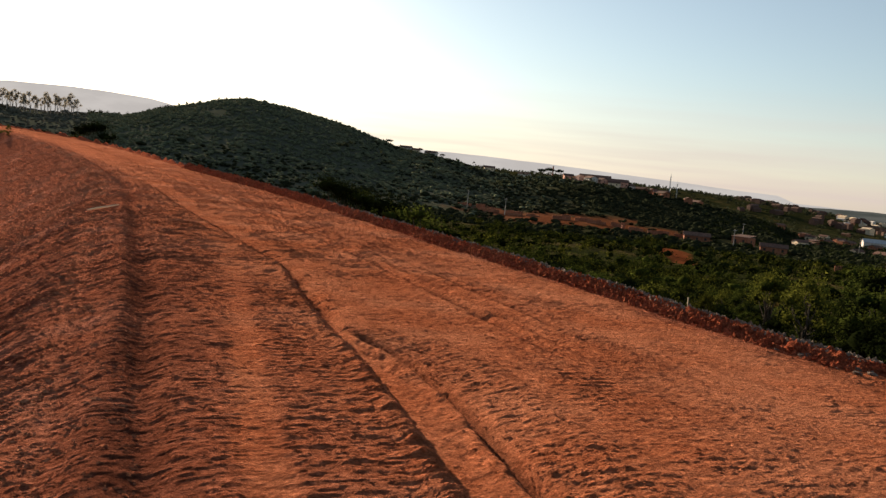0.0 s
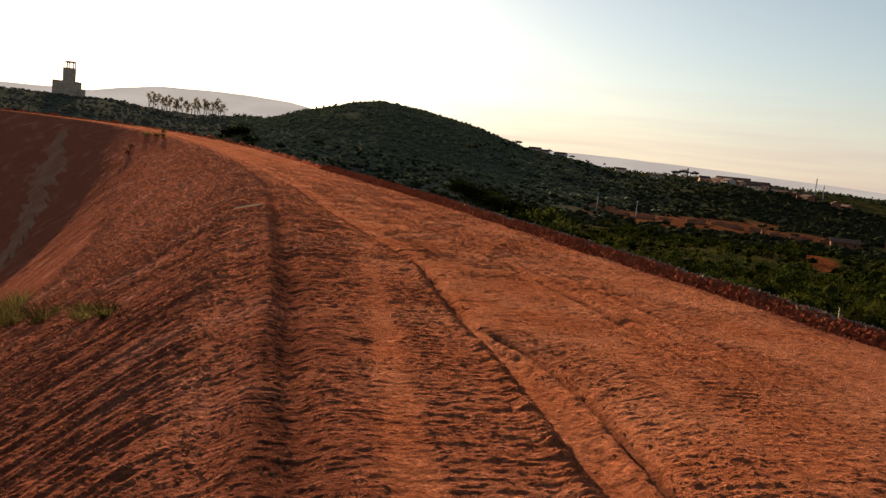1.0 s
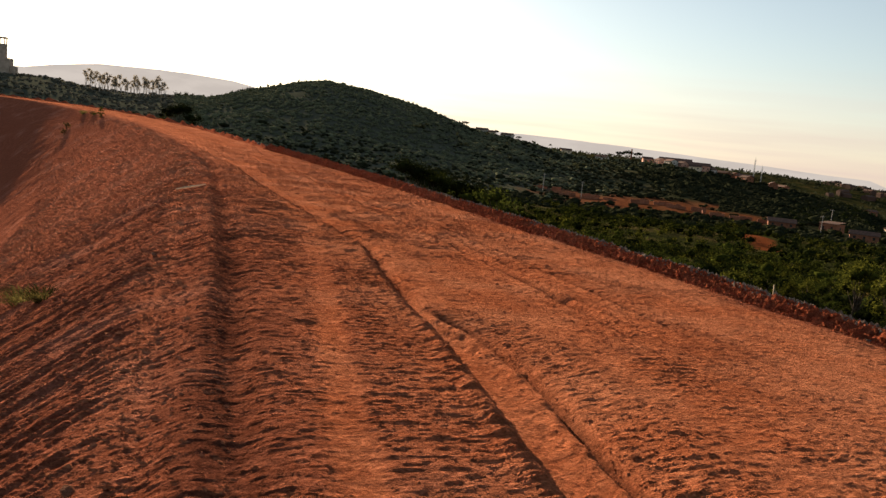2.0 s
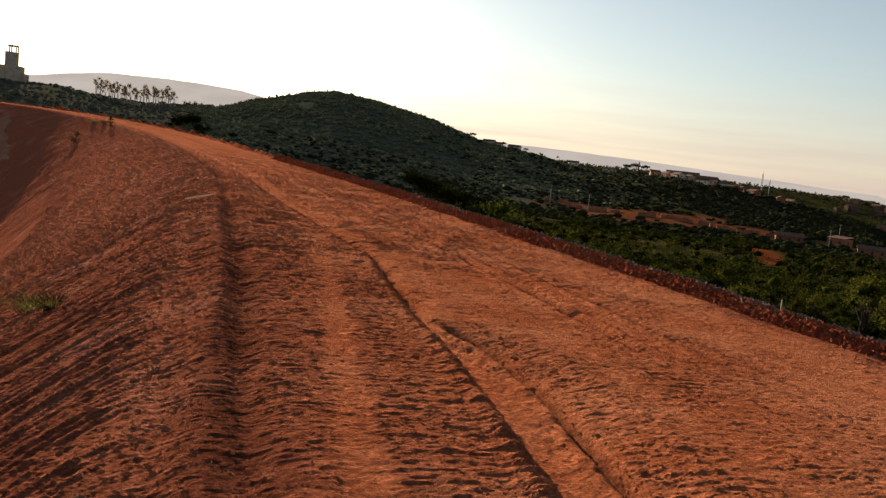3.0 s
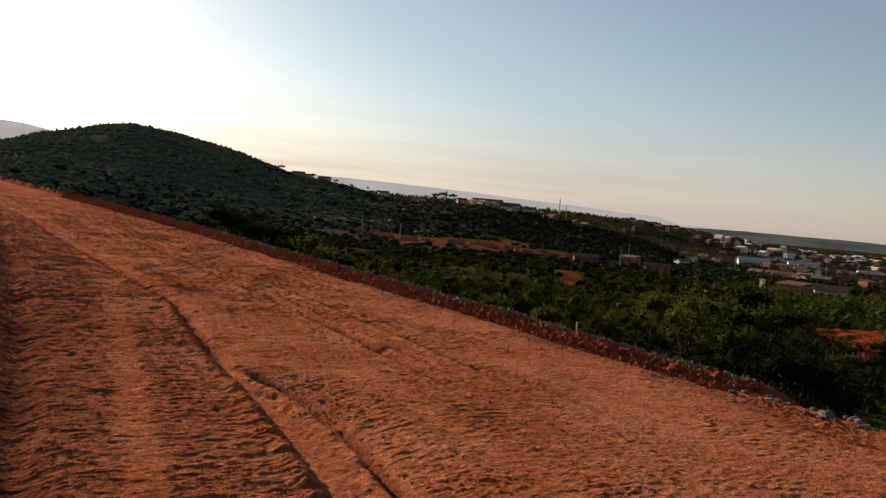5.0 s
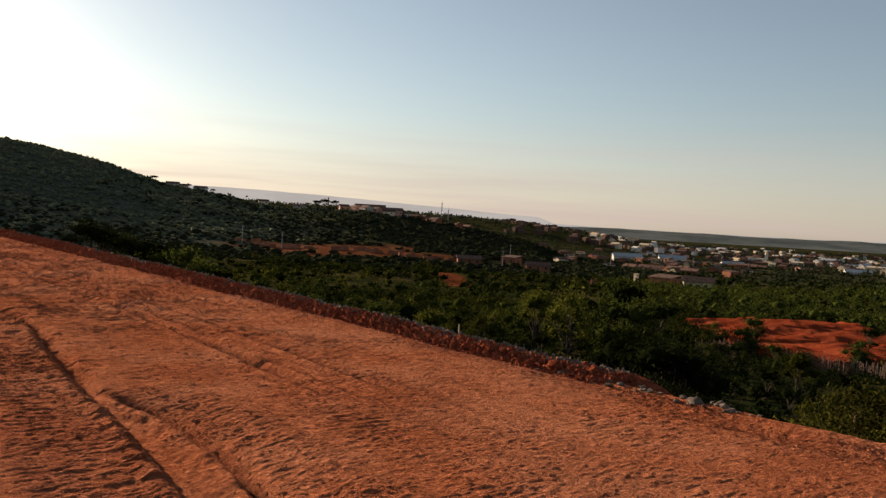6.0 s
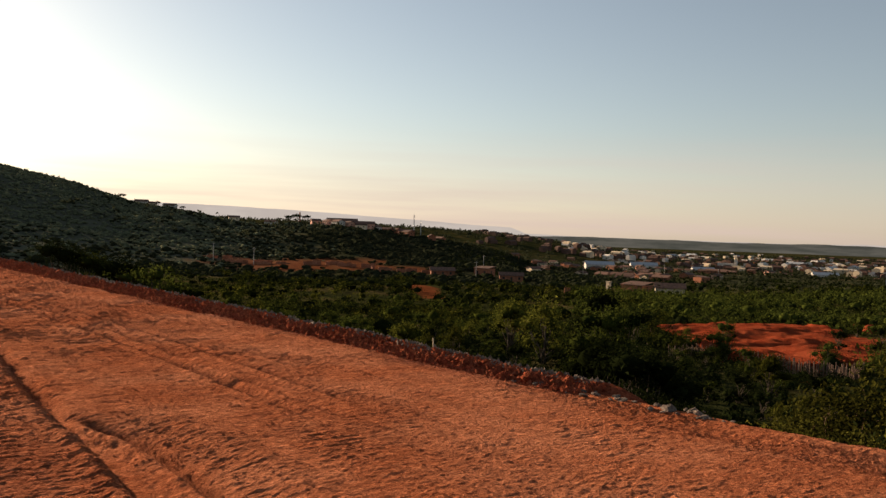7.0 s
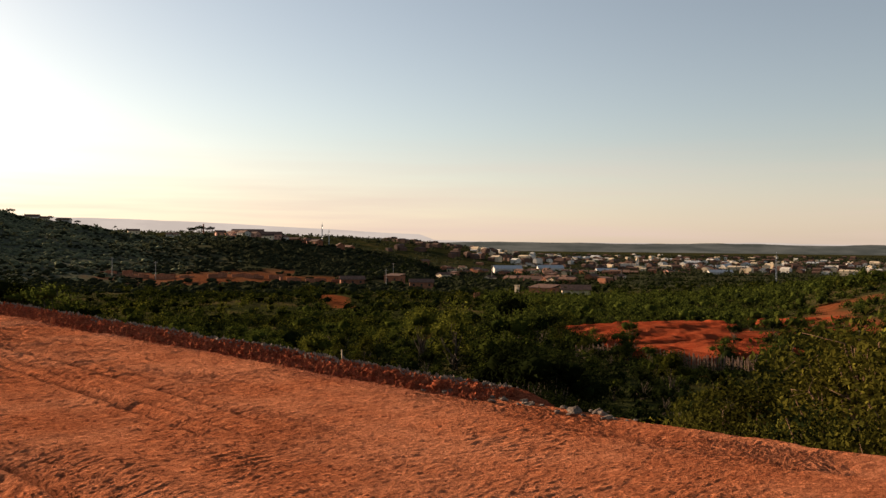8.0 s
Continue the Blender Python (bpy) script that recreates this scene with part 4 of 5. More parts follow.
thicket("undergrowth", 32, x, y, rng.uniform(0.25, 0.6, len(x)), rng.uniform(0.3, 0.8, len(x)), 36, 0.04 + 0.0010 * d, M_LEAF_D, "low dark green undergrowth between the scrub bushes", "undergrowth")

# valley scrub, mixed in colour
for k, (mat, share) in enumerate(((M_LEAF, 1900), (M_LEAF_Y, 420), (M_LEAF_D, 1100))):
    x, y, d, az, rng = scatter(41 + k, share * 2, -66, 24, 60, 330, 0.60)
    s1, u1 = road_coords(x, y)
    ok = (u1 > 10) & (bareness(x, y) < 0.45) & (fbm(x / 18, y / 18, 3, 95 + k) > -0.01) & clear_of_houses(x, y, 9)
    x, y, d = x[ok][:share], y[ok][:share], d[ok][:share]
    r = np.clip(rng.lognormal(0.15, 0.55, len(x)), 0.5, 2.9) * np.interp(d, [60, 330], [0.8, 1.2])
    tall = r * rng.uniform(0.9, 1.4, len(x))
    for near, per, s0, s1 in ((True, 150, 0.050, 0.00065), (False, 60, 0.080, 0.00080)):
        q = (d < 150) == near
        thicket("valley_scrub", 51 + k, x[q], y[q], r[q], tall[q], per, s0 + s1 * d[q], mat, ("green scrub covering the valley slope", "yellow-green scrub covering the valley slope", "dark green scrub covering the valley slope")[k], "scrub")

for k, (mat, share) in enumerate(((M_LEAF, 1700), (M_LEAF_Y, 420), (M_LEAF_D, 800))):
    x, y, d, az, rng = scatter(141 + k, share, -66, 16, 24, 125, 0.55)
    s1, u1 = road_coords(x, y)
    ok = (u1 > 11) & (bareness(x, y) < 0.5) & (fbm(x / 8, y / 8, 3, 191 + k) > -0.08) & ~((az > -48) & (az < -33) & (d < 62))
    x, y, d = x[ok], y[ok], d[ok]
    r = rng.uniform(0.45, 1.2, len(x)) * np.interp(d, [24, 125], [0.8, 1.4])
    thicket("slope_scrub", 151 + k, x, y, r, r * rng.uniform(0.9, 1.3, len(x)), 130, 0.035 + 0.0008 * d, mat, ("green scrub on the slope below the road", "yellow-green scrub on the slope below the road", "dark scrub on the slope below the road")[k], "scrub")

x, y, d, az, rng = scatter(47, 1500, -60, -27, 125, 290, 0.5)
ok = bareness(x, y) < 0.5
x, y, d = x[ok], y[ok], d[ok]
r = np.clip(rng.lognormal(0.35, 0.45, len(x)), 0.7, 2.9)
thicket("ridge_scrub", 57, x, y, r, r * rng.uniform(1.0, 1.5, len(x)), 75, 0.08 + 0.0008 * d, M_LEAF, "green scrub trees along the near ridge", "scrub")

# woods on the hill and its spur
for k, (a0, a1, n, mat) in enumerate(((-32, 24, 26000, M_FAR_D), (-32, 24, 26000, M_FAR), (24, 62, 7000, M_HAZED))):
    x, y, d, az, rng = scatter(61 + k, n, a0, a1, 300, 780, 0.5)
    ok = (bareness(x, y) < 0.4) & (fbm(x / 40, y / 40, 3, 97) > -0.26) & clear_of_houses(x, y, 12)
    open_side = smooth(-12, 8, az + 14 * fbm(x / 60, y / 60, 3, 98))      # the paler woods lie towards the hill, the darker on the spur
    # the haze-paled woods also set in with distance
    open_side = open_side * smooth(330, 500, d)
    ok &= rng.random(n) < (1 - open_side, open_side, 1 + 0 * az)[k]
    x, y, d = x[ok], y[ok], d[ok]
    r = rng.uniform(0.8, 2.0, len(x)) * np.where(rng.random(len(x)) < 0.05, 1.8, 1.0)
    thicket("hill_woods", 71 + k, x, y, r, r * rng.uniform(0.6, 1.15, len(x)), 8, 0.30, mat, ("dark green scrub woods covering the spur", "hazy scrub woods covering the hillside", "scrub woods along the rise, paled for haze")[k], "woods", level=0.5, core=0.85, jag=0.35)

# trees over the plain and between the houses
x, y, d, az, rng = scatter(81, 8000, -66, 8, 420, 2700, 0.45)
ok = (fbm(x / 120, y / 120, 3, 99) > -0.12)
x, y, d = x[ok], y[ok], d[ok]
r = rng.uniform(2.5, 5.0, len(x)) * np.interp(d, [400, 3600], [0.8, 2.2])
thicket("plain_trees", 82, x, y, r, r * 1.2, 10, 0.9 + 0.0009 * d, M_FAR_D, "dark trees scattered over the plain and town", "trees", core=0)

x, y, d, az, rng = scatter(84, 2600, -52, -18, 360, 1000, 0.5)
ok = clear_of_houses(x, y, 8)
x, y, d = x[ok], y[ok], d[ok]
r = rng.uniform(1.2, 3.0, len(x))
thicket("yard_trees", 85, x, y, r, r * rng.uniform(1.0, 1.5, len(x)), 20, 0.40, M_LEAF_D, "dark trees between the nearer houses of the town", "trees")

# ---- the cut red bank beyond the fence ----
AZ, DD = np.meshgrid(np.radians(np.arange(-51, -32.4, 0.16)), graded(57, 150, 0.4, 1.004), indexing="xy")
X, Y = -DD * np.sin(AZ), DD * np.cos(AZ)
base = land(X, Y)
steps = fbm(X / 11, Y / 11, 3, 121) * 6
terrace = (np.floor(steps) + smooth(0.55, 0.95, steps - np.floor(steps))) * 0.75
rough = 0.9 * fbm(X / 2.6, Y / 2.6, 4, 122) + 0.5 * np.abs(fbm(X / 1.1, Y / 3.0, 3, 123))
share = bareness(X.ravel(), Y.ravel()).reshape(X.shape)
Z = base + (0.6 * terrace + 0.45 * rough + 0.4) * smooth(0.3, 0.7, share) - 0.8 * (1 - smooth(0.15, 0.4, share))
bank = grid_object("red_bank", X, Y, Z, M_BANK, True)
tagged(bank, "cut bank of bare deep-red earth in rough steps", "bank", kind="structure")

# ---- berm, clods and rubble along the right edge ----
def berm_height(s, v):
    """The bladed ridge of red clods, v metres out from its foot, and the lower line of grey spoil behind it."""
    heap = smooth(0.30, 0.75, vnoise(s / 0.55, s * 0, 101))
    red = smooth(5.6, 6.8, s) * np.interp(s, [6, 10, 25, 45, 80, 150], [0.045, 0.05, 0.06, 0.15, 0.28, 0.35]) * (0.15 + 1.1 * heap)
    grey = (0.01 + 0.045 * smooth(5.0, 10, s)) * (0.6 + 0.8 * vnoise(s / 0.6, s * 0, 102))
    z = red * np.exp(-((v - 0.20 - 0.14 * vnoise(s / 0.8, s * 0, 105)) / 0.16) ** 2) + grey * np.exp(-((v - 0.66) / 0.24) ** 2)
    return z - 0.8 * np.maximum(v - 0.80, 0) - 0.06 * (1 - smooth(-0.15, 0.05, v)) - 0.35 * (1 - smooth(4.8, 6.0, s))


s_b = np.concatenate([np.arange(-6, 3.2, 0.12), graded(3.2, 150, 0.03, 1.009)])
v_b = np.linspace(-0.20, 2.2, 70)
SS, VV = np.meshgrid(s_b, v_b, indexing="ij")
X, Y, Z = road_point(SS, right_edge(SS) + VV)
lumps = 0.6 * vnoise(SS / 0.14, VV / 0.12, 103) + 0.5 * vnoise(SS / 0.06, VV / 0.055, 104) - 0.5
Z = Z + berm_height(SS, VV) + lumps * smooth(-0.1, 0.2, VV) * (0.03 + 0.5 * np.maximum(berm_height(SS, VV), 0))
berm = grid_object("berm", X, Y, Z, M_CLOD)
tagged(berm, "low berm of bladed red clods along the road edge", "berm", kind="structure")


def lump_mesh(name, seed, material, squash=(1, 1, 0.8), rough=0.35, sub=2):
    bm = bmesh.new()
    bmesh.ops.create_icosphere(bm, subdivisions=sub, radius=0.5)
    off = Vector((seed * 7.3, seed * 3.1, seed * 1.7))
    for v in bm.verts:
        k = 1 + rough * noise.noise(v.co * 2.4 + off) * 1.6 + rough * 0.5 * noise.noise(v.co * 6 + off)
        v.co = Vector((v.co.x * squash[0], v.co.y * squash[1], v.co.z * squash[2])) * k
    me = bpy.data.meshes.new(name)
    bm.to_mesh(me)
    bm.free()
    me.materials.append(material)
    return me


CLODS = [lump_mesh("soil_clod", k + 1, M_CLOD, (1, 0.85, 0.8), 0.34) for k in range(6)]
SLABS = [lump_mesh("rubble_stone", k + 11, M_STONE, (1, 0.75, 0.42), 0.30) for k in range(6)]
crng = np.random.default_rng(17)
for k in range(260):
    s = 6.2 + 34 * crng.random() ** 1.6
    v = crng.normal(0.24, 0.12)
    size = float(np.clip(crng.lognormal(-2.55, 0.45), 0.04, 0.18)) * (1.4 if k % 7 == 0 else 1.0)
    x, y, z = (float(q) for q in road_point(s, right_edge(s) + v))
    ob = new("soil_clod", CLODS[k % 6])
    ob.matrix_basis = pose(x, y, z + float(berm_height(s, v)) + size * 0.12, crng.uniform(-40, 40), crng.uniform(-40, 40), crng.uniform(0, 360)) @ Matrix.Diagonal((size, size, size, 1))
    tagged(ob, "crumbly red earth clod on the road-edge berm", "clod", "clods along the road edge")
for k in range(210):
    s = 4.1 + 42 * crng.random() ** 1.15
    v = crng.normal(0.66, 0.15) if s > 6.8 else crng.normal(0.10, 0.12)
    size = float(np.clip(crng.lognormal(-3.0, 0.45), 0.025, 0.13))
    x, y, z = (float(q) for q in road_point(s, right_edge(s) + v))
    ob = new("rubble_stone", SLABS[k % 6])
    ob.matrix_basis = pose(x, y, z + (float(berm_height(s, v)) if s > 6 else 0.0) + size * 0.10, crng.uniform(-25, 25), crng.uniform(-25, 25), crng.uniform(0, 360)) @ Matrix.Diagonal((size, size, size, 1))
    tagged(ob, "grey stone rubble lying beyond the road edge", "rubble", "rubble along the road edge")
for k in range(26):
    s, v = 4.15 + 2.6 * (k + crng.uniform(-0.4, 0.4)) / 26, crng.normal(0.16, 0.13)
    size = float(np.clip(crng.lognormal(-2.45, 0.35), 0.05, 0.16))
    x, y, z = (float(q) for q in road_point(s, right_edge(s) + v))
    ob = new("rubble_stone", SLABS[k % 6])
    ob.matrix_basis = pose(x, y, z - 0.05 * float(smooth(0.1, 0.5, v)) + size * 0.06, crng.uniform(-20, 20), crng.uniform(-20, 20), crng.uniform(0, 360)) @ Matrix.Diagonal((size, size, size, 1))
    tagged(ob, "grey stone rubble lying on the road edge", "rubble", "rubble along the road edge")
# smaller crumbs of the berm, too many to count
def crumb_heap(name, seed, n, s0, s1, v0, v1, big, material, label):
    rng = np.random.default_rng(seed)
    s, v = s0 + (s1 - s0) * rng.random(n) ** 1.5, rng.uniform(v0, v1, n)
    x, y, z = road_point(s, right_edge(s) + v)
    z = z + berm_height(s, v)
    k = np.clip(rng.lognormal(-3.3, 0.45, n), 0.015, big) * np.interp(s, [6, 14, 45], [1.0, 1.5, 3.2])
    oct_v = np.array([(1, 0, 0), (-1, 0, 0), (0, 1, 0), (0, -1, 0), (0, 0, 1), (0, 0, -1)], float)
    oct_f = np.array([(0, 2, 4), (2, 1, 4), (1, 3, 4), (3, 0, 4), (2, 0, 5), (1, 2, 5), (3, 1, 5), (0, 3, 5)])
    V = (oct_v[None] * rng.uniform(0.6, 1.3, (n, 6, 1)) + rng.normal(0, 0.25, (n, 6, 3))) * k[:, None, None] + np.stack([x, y, z + k * 0.4], 1)[:, None, :]
    F = (oct_f[None] + 6 * np.arange(n)[:, None, None]).reshape(-1, 3)
    return tagged(mesh_object(name, V.reshape(-1, 3), F, material, flat=True), label, "crumbs", kind="stuff")


crumb_heap("soil_crumbs", 411, 9000, 5.8, 55, -0.12, 0.60, 0.035, M_CLOD, "small red earth crumbs over the berm")
crumb_heap("stone_chips", 412, 4200, 6.0, 75, 0.42, 1.0, 0.030, M_STONE, "grey stone chips beyond the berm")
# the big slab that stands at the road's edge
x, y, z = (float(q) for q in road_point(4.75, right_edge(4.75) + 0.12))
ob = new("rubble_stone", SLABS[2])
ob.matrix_basis = pose(x, y, z + 0.0, 8, -6, 50) @ Matrix.Diagonal((0.26, 0.20, 0.20, 1))
tagged(ob, "large pinkish grey broken slab on the road edge", "rubble", "rubble along the road edge")

# ---- crumbs turned up on the road and down its side ----


def crumb_field(name, seed, s, u, z, size, wide, along, material, label):
    """Small sharp crumbs, each a lopsided four-sided point half sunk in the surface."""
    rng = np.random.default_rng(seed)
    n = len(s)
    x, y, z0 = road_point(s, u)
    e, nn = np.interp(s, S_LINE, EAST), np.interp(s, S_LINE, NORTH)
    turn = rng.normal(along, 0.35, n)
    ax, ay = e * np.cos(turn) - nn * np.sin(turn), nn * np.cos(turn) + e * np.sin(turn)
    foot = np.stack([(size * wide)[:, None] * rng.uniform(0.6, 1.3, (n, 4)), size[:, None] * rng.uniform(0.6, 1.3, (n, 4))], 2)
    V = np.zeros((n, 5, 3))
    for k, (i, j) in enumerate(((1, 0), (0, 1), (-1, 0), (0, -1))):
        a, b = i * foot[:, k, 0], j * foot[:, k, 1]
        V[:, k] = np.stack([x + a * ax - b * ay, y + a * ay + b * ax, z0 + z - 0.25 * size], 1)
    V[:, 4] = np.stack([x, y, z0 + z + size * rng.uniform(0.15, 0.6, n)], 1) + rng.normal(0, 0.3, (n, 3)) * size[:, None] * np.array([1, 1, 0])
    F = np.array([(0, 1, 4), (1, 2, 4), (2, 3, 4), (3, 0, 4)])[None] + 5 * np.arange(n)[:, None, None]
    ob = mesh_object(name, V.reshape(-1, 3), F.reshape(-1, 3), material, flat=True)
    return tagged(ob, label, "crumbs", kind="stuff")


rng = np.random.default_rng(421)
n = 90000
s = 2.3 * (75 / 2.3) ** rng.random(n)
u = 0.2 + (right_edge(s) - 0.15) * rng.random(n)
thick = 0.25 + 0.75 * smooth(0.30, 0.62, vnoise(s / 1.3, u / 0.9, 47)) * (0.4 + 0.6 * smooth(0.3, 0.6, vnoise(s / 0.35, u / 0.5, 422)))
thick = thick * (1 - 0.85 * np.exp(-((u - strip_line(s)) / 0.16) ** 4)) * (1 - 0.7 * np.exp(-((u - 3.15) / 0.22) ** 4)) * (1 - 0.8 * np.exp(-((u - rut_line(s) - 0.25) / 0.25) ** 4))
ok = rng.random(n) < thick * (1 - smooth(25, 75, s))
s, u = s[ok], u[ok]
size = np.clip(rng.lognormal(-4.75, 0.42, len(s)), 0.004, 0.022) * np.interp(s, [2, 8, 15, 30, 75], [0.75, 1.0, 1.6, 2.6, 4.0])
crumb_field("road_crumbs", 423, s, u, road_relief(s, u), size, rng.uniform(1.2, 3.0, len(s)), 0.0, M_ROAD, "crumbs of red laterite turned up on the road")
n = 46000
s, w = 2.4 * (110 / 2.4) ** rng.random(n), 8.0 * rng.random(n) ** 1.4 - 0.45
ok = (rng.random(n) < (0.35 + 0.65 * smooth(-0.4, 0.3, w)) * (1 - smooth(45, 110, s)))
s, w = s[ok], w[ok]
u = SHOULDER + 0.03 - w
z = np.where(w > 0.15, shoulder_tilt(s, u) - slope_drop(w) + slope_relief(s, w), road_relief(s, u))
size = np.clip(rng.lognormal(-4.45, 0.42, len(s)), 0.005, 0.032) * np.interp(s, [2, 8, 20, 40, 110], [0.8, 1.0, 2.2, 3.4, 5.5])
crumb_field("slope_crumbs", 424, s, u, z, size, rng.uniform(1.2, 3.2, len(s)), -0.5, M_SLOPE, "crumbs of turned earth on the tipped slope")

# ---- on the left slope ----


def on_slope(s, w):
    x, y, z = (float(q) for q in road_point(s, SHOULDER + 0.03 - w))
    return x, y, z - float(slope_drop(w)) + 0.02 + float(shoulder_tilt(s, SHOULDER + 0.03 - w))


M_PALE = plain("bleached_wood", (0.74, 0.50, 0.28), (0.85, 0.62, 0.38), 9, 0.9, 0.4, 0.01)
x, y, z = on_slope(19.4, 0.0)
v, f = tube([(-0.33, -0.02, 0.0), (-0.1, 0.0, 0.02), (0.12, 0.01, 0.035), (0.34, 0.0, 0.06)], [0.016, 0.026, 0.024, 0.012], 7)
stick = mesh_object("stick", v, f, M_PALE)
stick.matrix_basis = pose(x, y, z + 0.05, 0, -9, 24)
tagged(stick, "pale dry stick lying on the road shoulder", "stick")


def tuft(name, seed, blades, tall, spread, material, label):
    rng = np.random.default_rng(seed)
    vs, fs = [], []
    for k in range(blades):
        a, r = rng.random() * 6.283, spread * rng.random() ** 0.7 * 0.4
        lean = rng.uniform(0.15, 0.9) * spread
        h = tall * rng.uniform(0.5, 1.0)
        b = np.array([r * math.cos(a), r * math.sin(a), -0.05])
        m = b + np.array([math.cos(a) * lean * 0.4, math.sin(a) * lean * 0.4, h * 0.7])
        t = b + np.array([math.cos(a) * lean, math.sin(a) * lean, h * rng.uniform(0.7, 1.0)])
        side = np.array([-math.sin(a), math.cos(a), 0]) * 0.0035 * (1 + 1 * (k % 3 == 0))
        i = len(vs)
        vs += [b - side, b + side, m + side, m - side, t]
        fs += [(i, i + 1, i + 2, i + 3), (i + 3, i + 2, i + 4)]
    ob = mesh_object(name, vs, fs, material)
    return tagged(ob, label, "grass", "grass tufts on the slope")


for k, (s, w, tall, spread) in enumerate(((11.6, 1.7, 0.25, 0.4), (12.4, 2.1, 0.3, 0.45), (15.0, 3.3, 0.4, 0.6), (17.5, 4.4, 0.5, 0.7), (20.5, 5.4, 0.6, 0.8), (24.0, 6.2, 0.8, 0.9), (18.0, 5.2, 0.5, 0.7), (22.0, 6.4, 0.7, 0.9), (28.0, 6.9, 0.9, 1.0), (15.5, 4.6, 0.4, 0.7), (94, 0.5, 0.6, 0.6), (97, 0.8, 0.7, 0.7))):
    x, y, z = on_slope(s, w)
    ob = tuft("grass_tuft", 300 + k, 260, tall * 0.9, spread * 1.3, M_GRASS, "dry yellow-green grass tuft growing on the red slope")
    ob.matrix_basis = pose(x, y, z, 0, 0, 40 * k)

SMALL = [lump_mesh("slope_stone", k + 31, M_DUST, (1, 0.7, 0.55), 0.3, 1) for k in range(3)]
for k in range(60):
    s, w = 2.6 + 24 * crng.random() ** 1.4, 0.3 + 6.5 * crng.random()
    size = crng.uniform(0.03, 0.11)
    x, y, z = on_slope(s, w)
    ob = new("slope_stone", SMALL[k % 3])
    ob.matrix_basis = pose(x, y, z + size * 0.25, crng.uniform(-40, 40), crng.uniform(-40, 40), crng.uniform(0, 360)) @ Matrix.Diagonal((size, size, size, 1))
    tagged(ob, "small pale pebble stuck in the red slope", "pebble", "pebbles on the slope")

# pale washed-out gully across the hollow
g = np.linspace(0, 1, 200)
w = np.linspace(-1, 1, 25)
GG, WW = np.meshgrid(g, w, indexing="ij")
width = (1.6 + 4.2 * smooth(0, 0.5, GG)) * (0.35 + 0.7 * vnoise(GG * 22, np.sign(WW) * 3, 111) + 0.6 * vnoise(GG * 70, np.sign(WW) * 5, 114))
GW = 3.2 + 14 * GG
GS = np.interp(GW, [3, 4, 7.4, 10, 12.5, 14.5, 17.5], [118, 117, 109, 105, 94, 84, 70]) + 1.5 * fbm(GG * 9, GG * 0, 3, 112) + WW * width
X, Y, Z = road_point(GS, SHOULDER - GW)
Z = Z - slope_drop(GW) + slope_relief(GS, GW) + 0.30 - 0.45 * np.abs(WW) ** 2 + 0.35 * fbm(GS / 0.9, GW / 2.5, 4, 113)
gully = grid_object("gully", X, Y, Z, M_DUST)
tagged(gully, "pale washed-out sandy gully in the red hollow", "gully", kind="structure")

# ---- built things ----
M_WHITE = plain("whitewashed_wall", (0.38, 0.345, 0.30), (0.55, 0.51, 0.455), 0.6, 0.85, 0.2, 0.02, vary=0.15)
M_CREAM = plain("cream_wall", (0.52, 0.40, 0.27), (0.66, 0.52, 0.36), 0.6, 0.85, 0.2, 0.02, vary=0.2)
M_PINK = plain("pink_wall", (0.48, 0.24, 0.17), (0.60, 0.33, 0.24), 0.6, 0.85, 0.2, 0.02, vary=0.2)
M_BRICK = plain("raw_brick_wall", (0.19, 0.075, 0.042), (0.27, 0.11, 0.062), 1.5, 0.9, 0.4, 0.03, vary=0.2)
M_TILE = plain("clay_roof_tiles", (0.085, 0.050, 0.038), (0.14, 0.078, 0.056), 1.2, 0.85, 0.5, 0.05, vary=0.25)
M_METAL_ROOF = plain("sheet_metal_roof", (0.28, 0.29, 0.30), (0.40, 0.41, 0.42), 0.8, 0.6, 0.1, 0.02, 0.1)
M_DARK = plain("dark_opening", (0.02, 0.02, 0.02), (0.045, 0.04, 0.035), 2, 0.4, 0)
M_CONCRETE = plain("weathered_concrete", (0.27, 0.21, 0.16), (0.38, 0.30, 0.24), 0.4, 0.9, 0.3, 0.03)
M_STEEL = plain("galvanised_steel", (0.28, 0.29, 0.30), (0.40, 0.41, 0.42), 3, 0.5, 0.1, 0.01, 0.6)
M_STAKE = plain("weathered_stakes", (0.08, 0.05, 0.035), (0.14, 0.09, 0.065), 6, 0.9, 0.4, 0.01)
M_POLE = plain("concrete_pole", (0.26, 0.23, 0.20), (0.36, 0.32, 0.28), 2, 0.9, 0.2, 0.01)


def box(bm, x0, y0, z0, x1, y1, z1):
    v = [bm.verts.new((x, y, z)) for z in (z0, z1) for x, y in ((x0, y0), (x1, y0), (x1, y1), (x0, y1))]
    for q in ((0, 3, 2, 1), (4, 5, 6, 7), (0, 1, 5, 4), (1, 2, 6, 5), (2, 3, 7, 6), (3, 0, 4, 7)):
        bm.faces.new([v[i] for i in q])


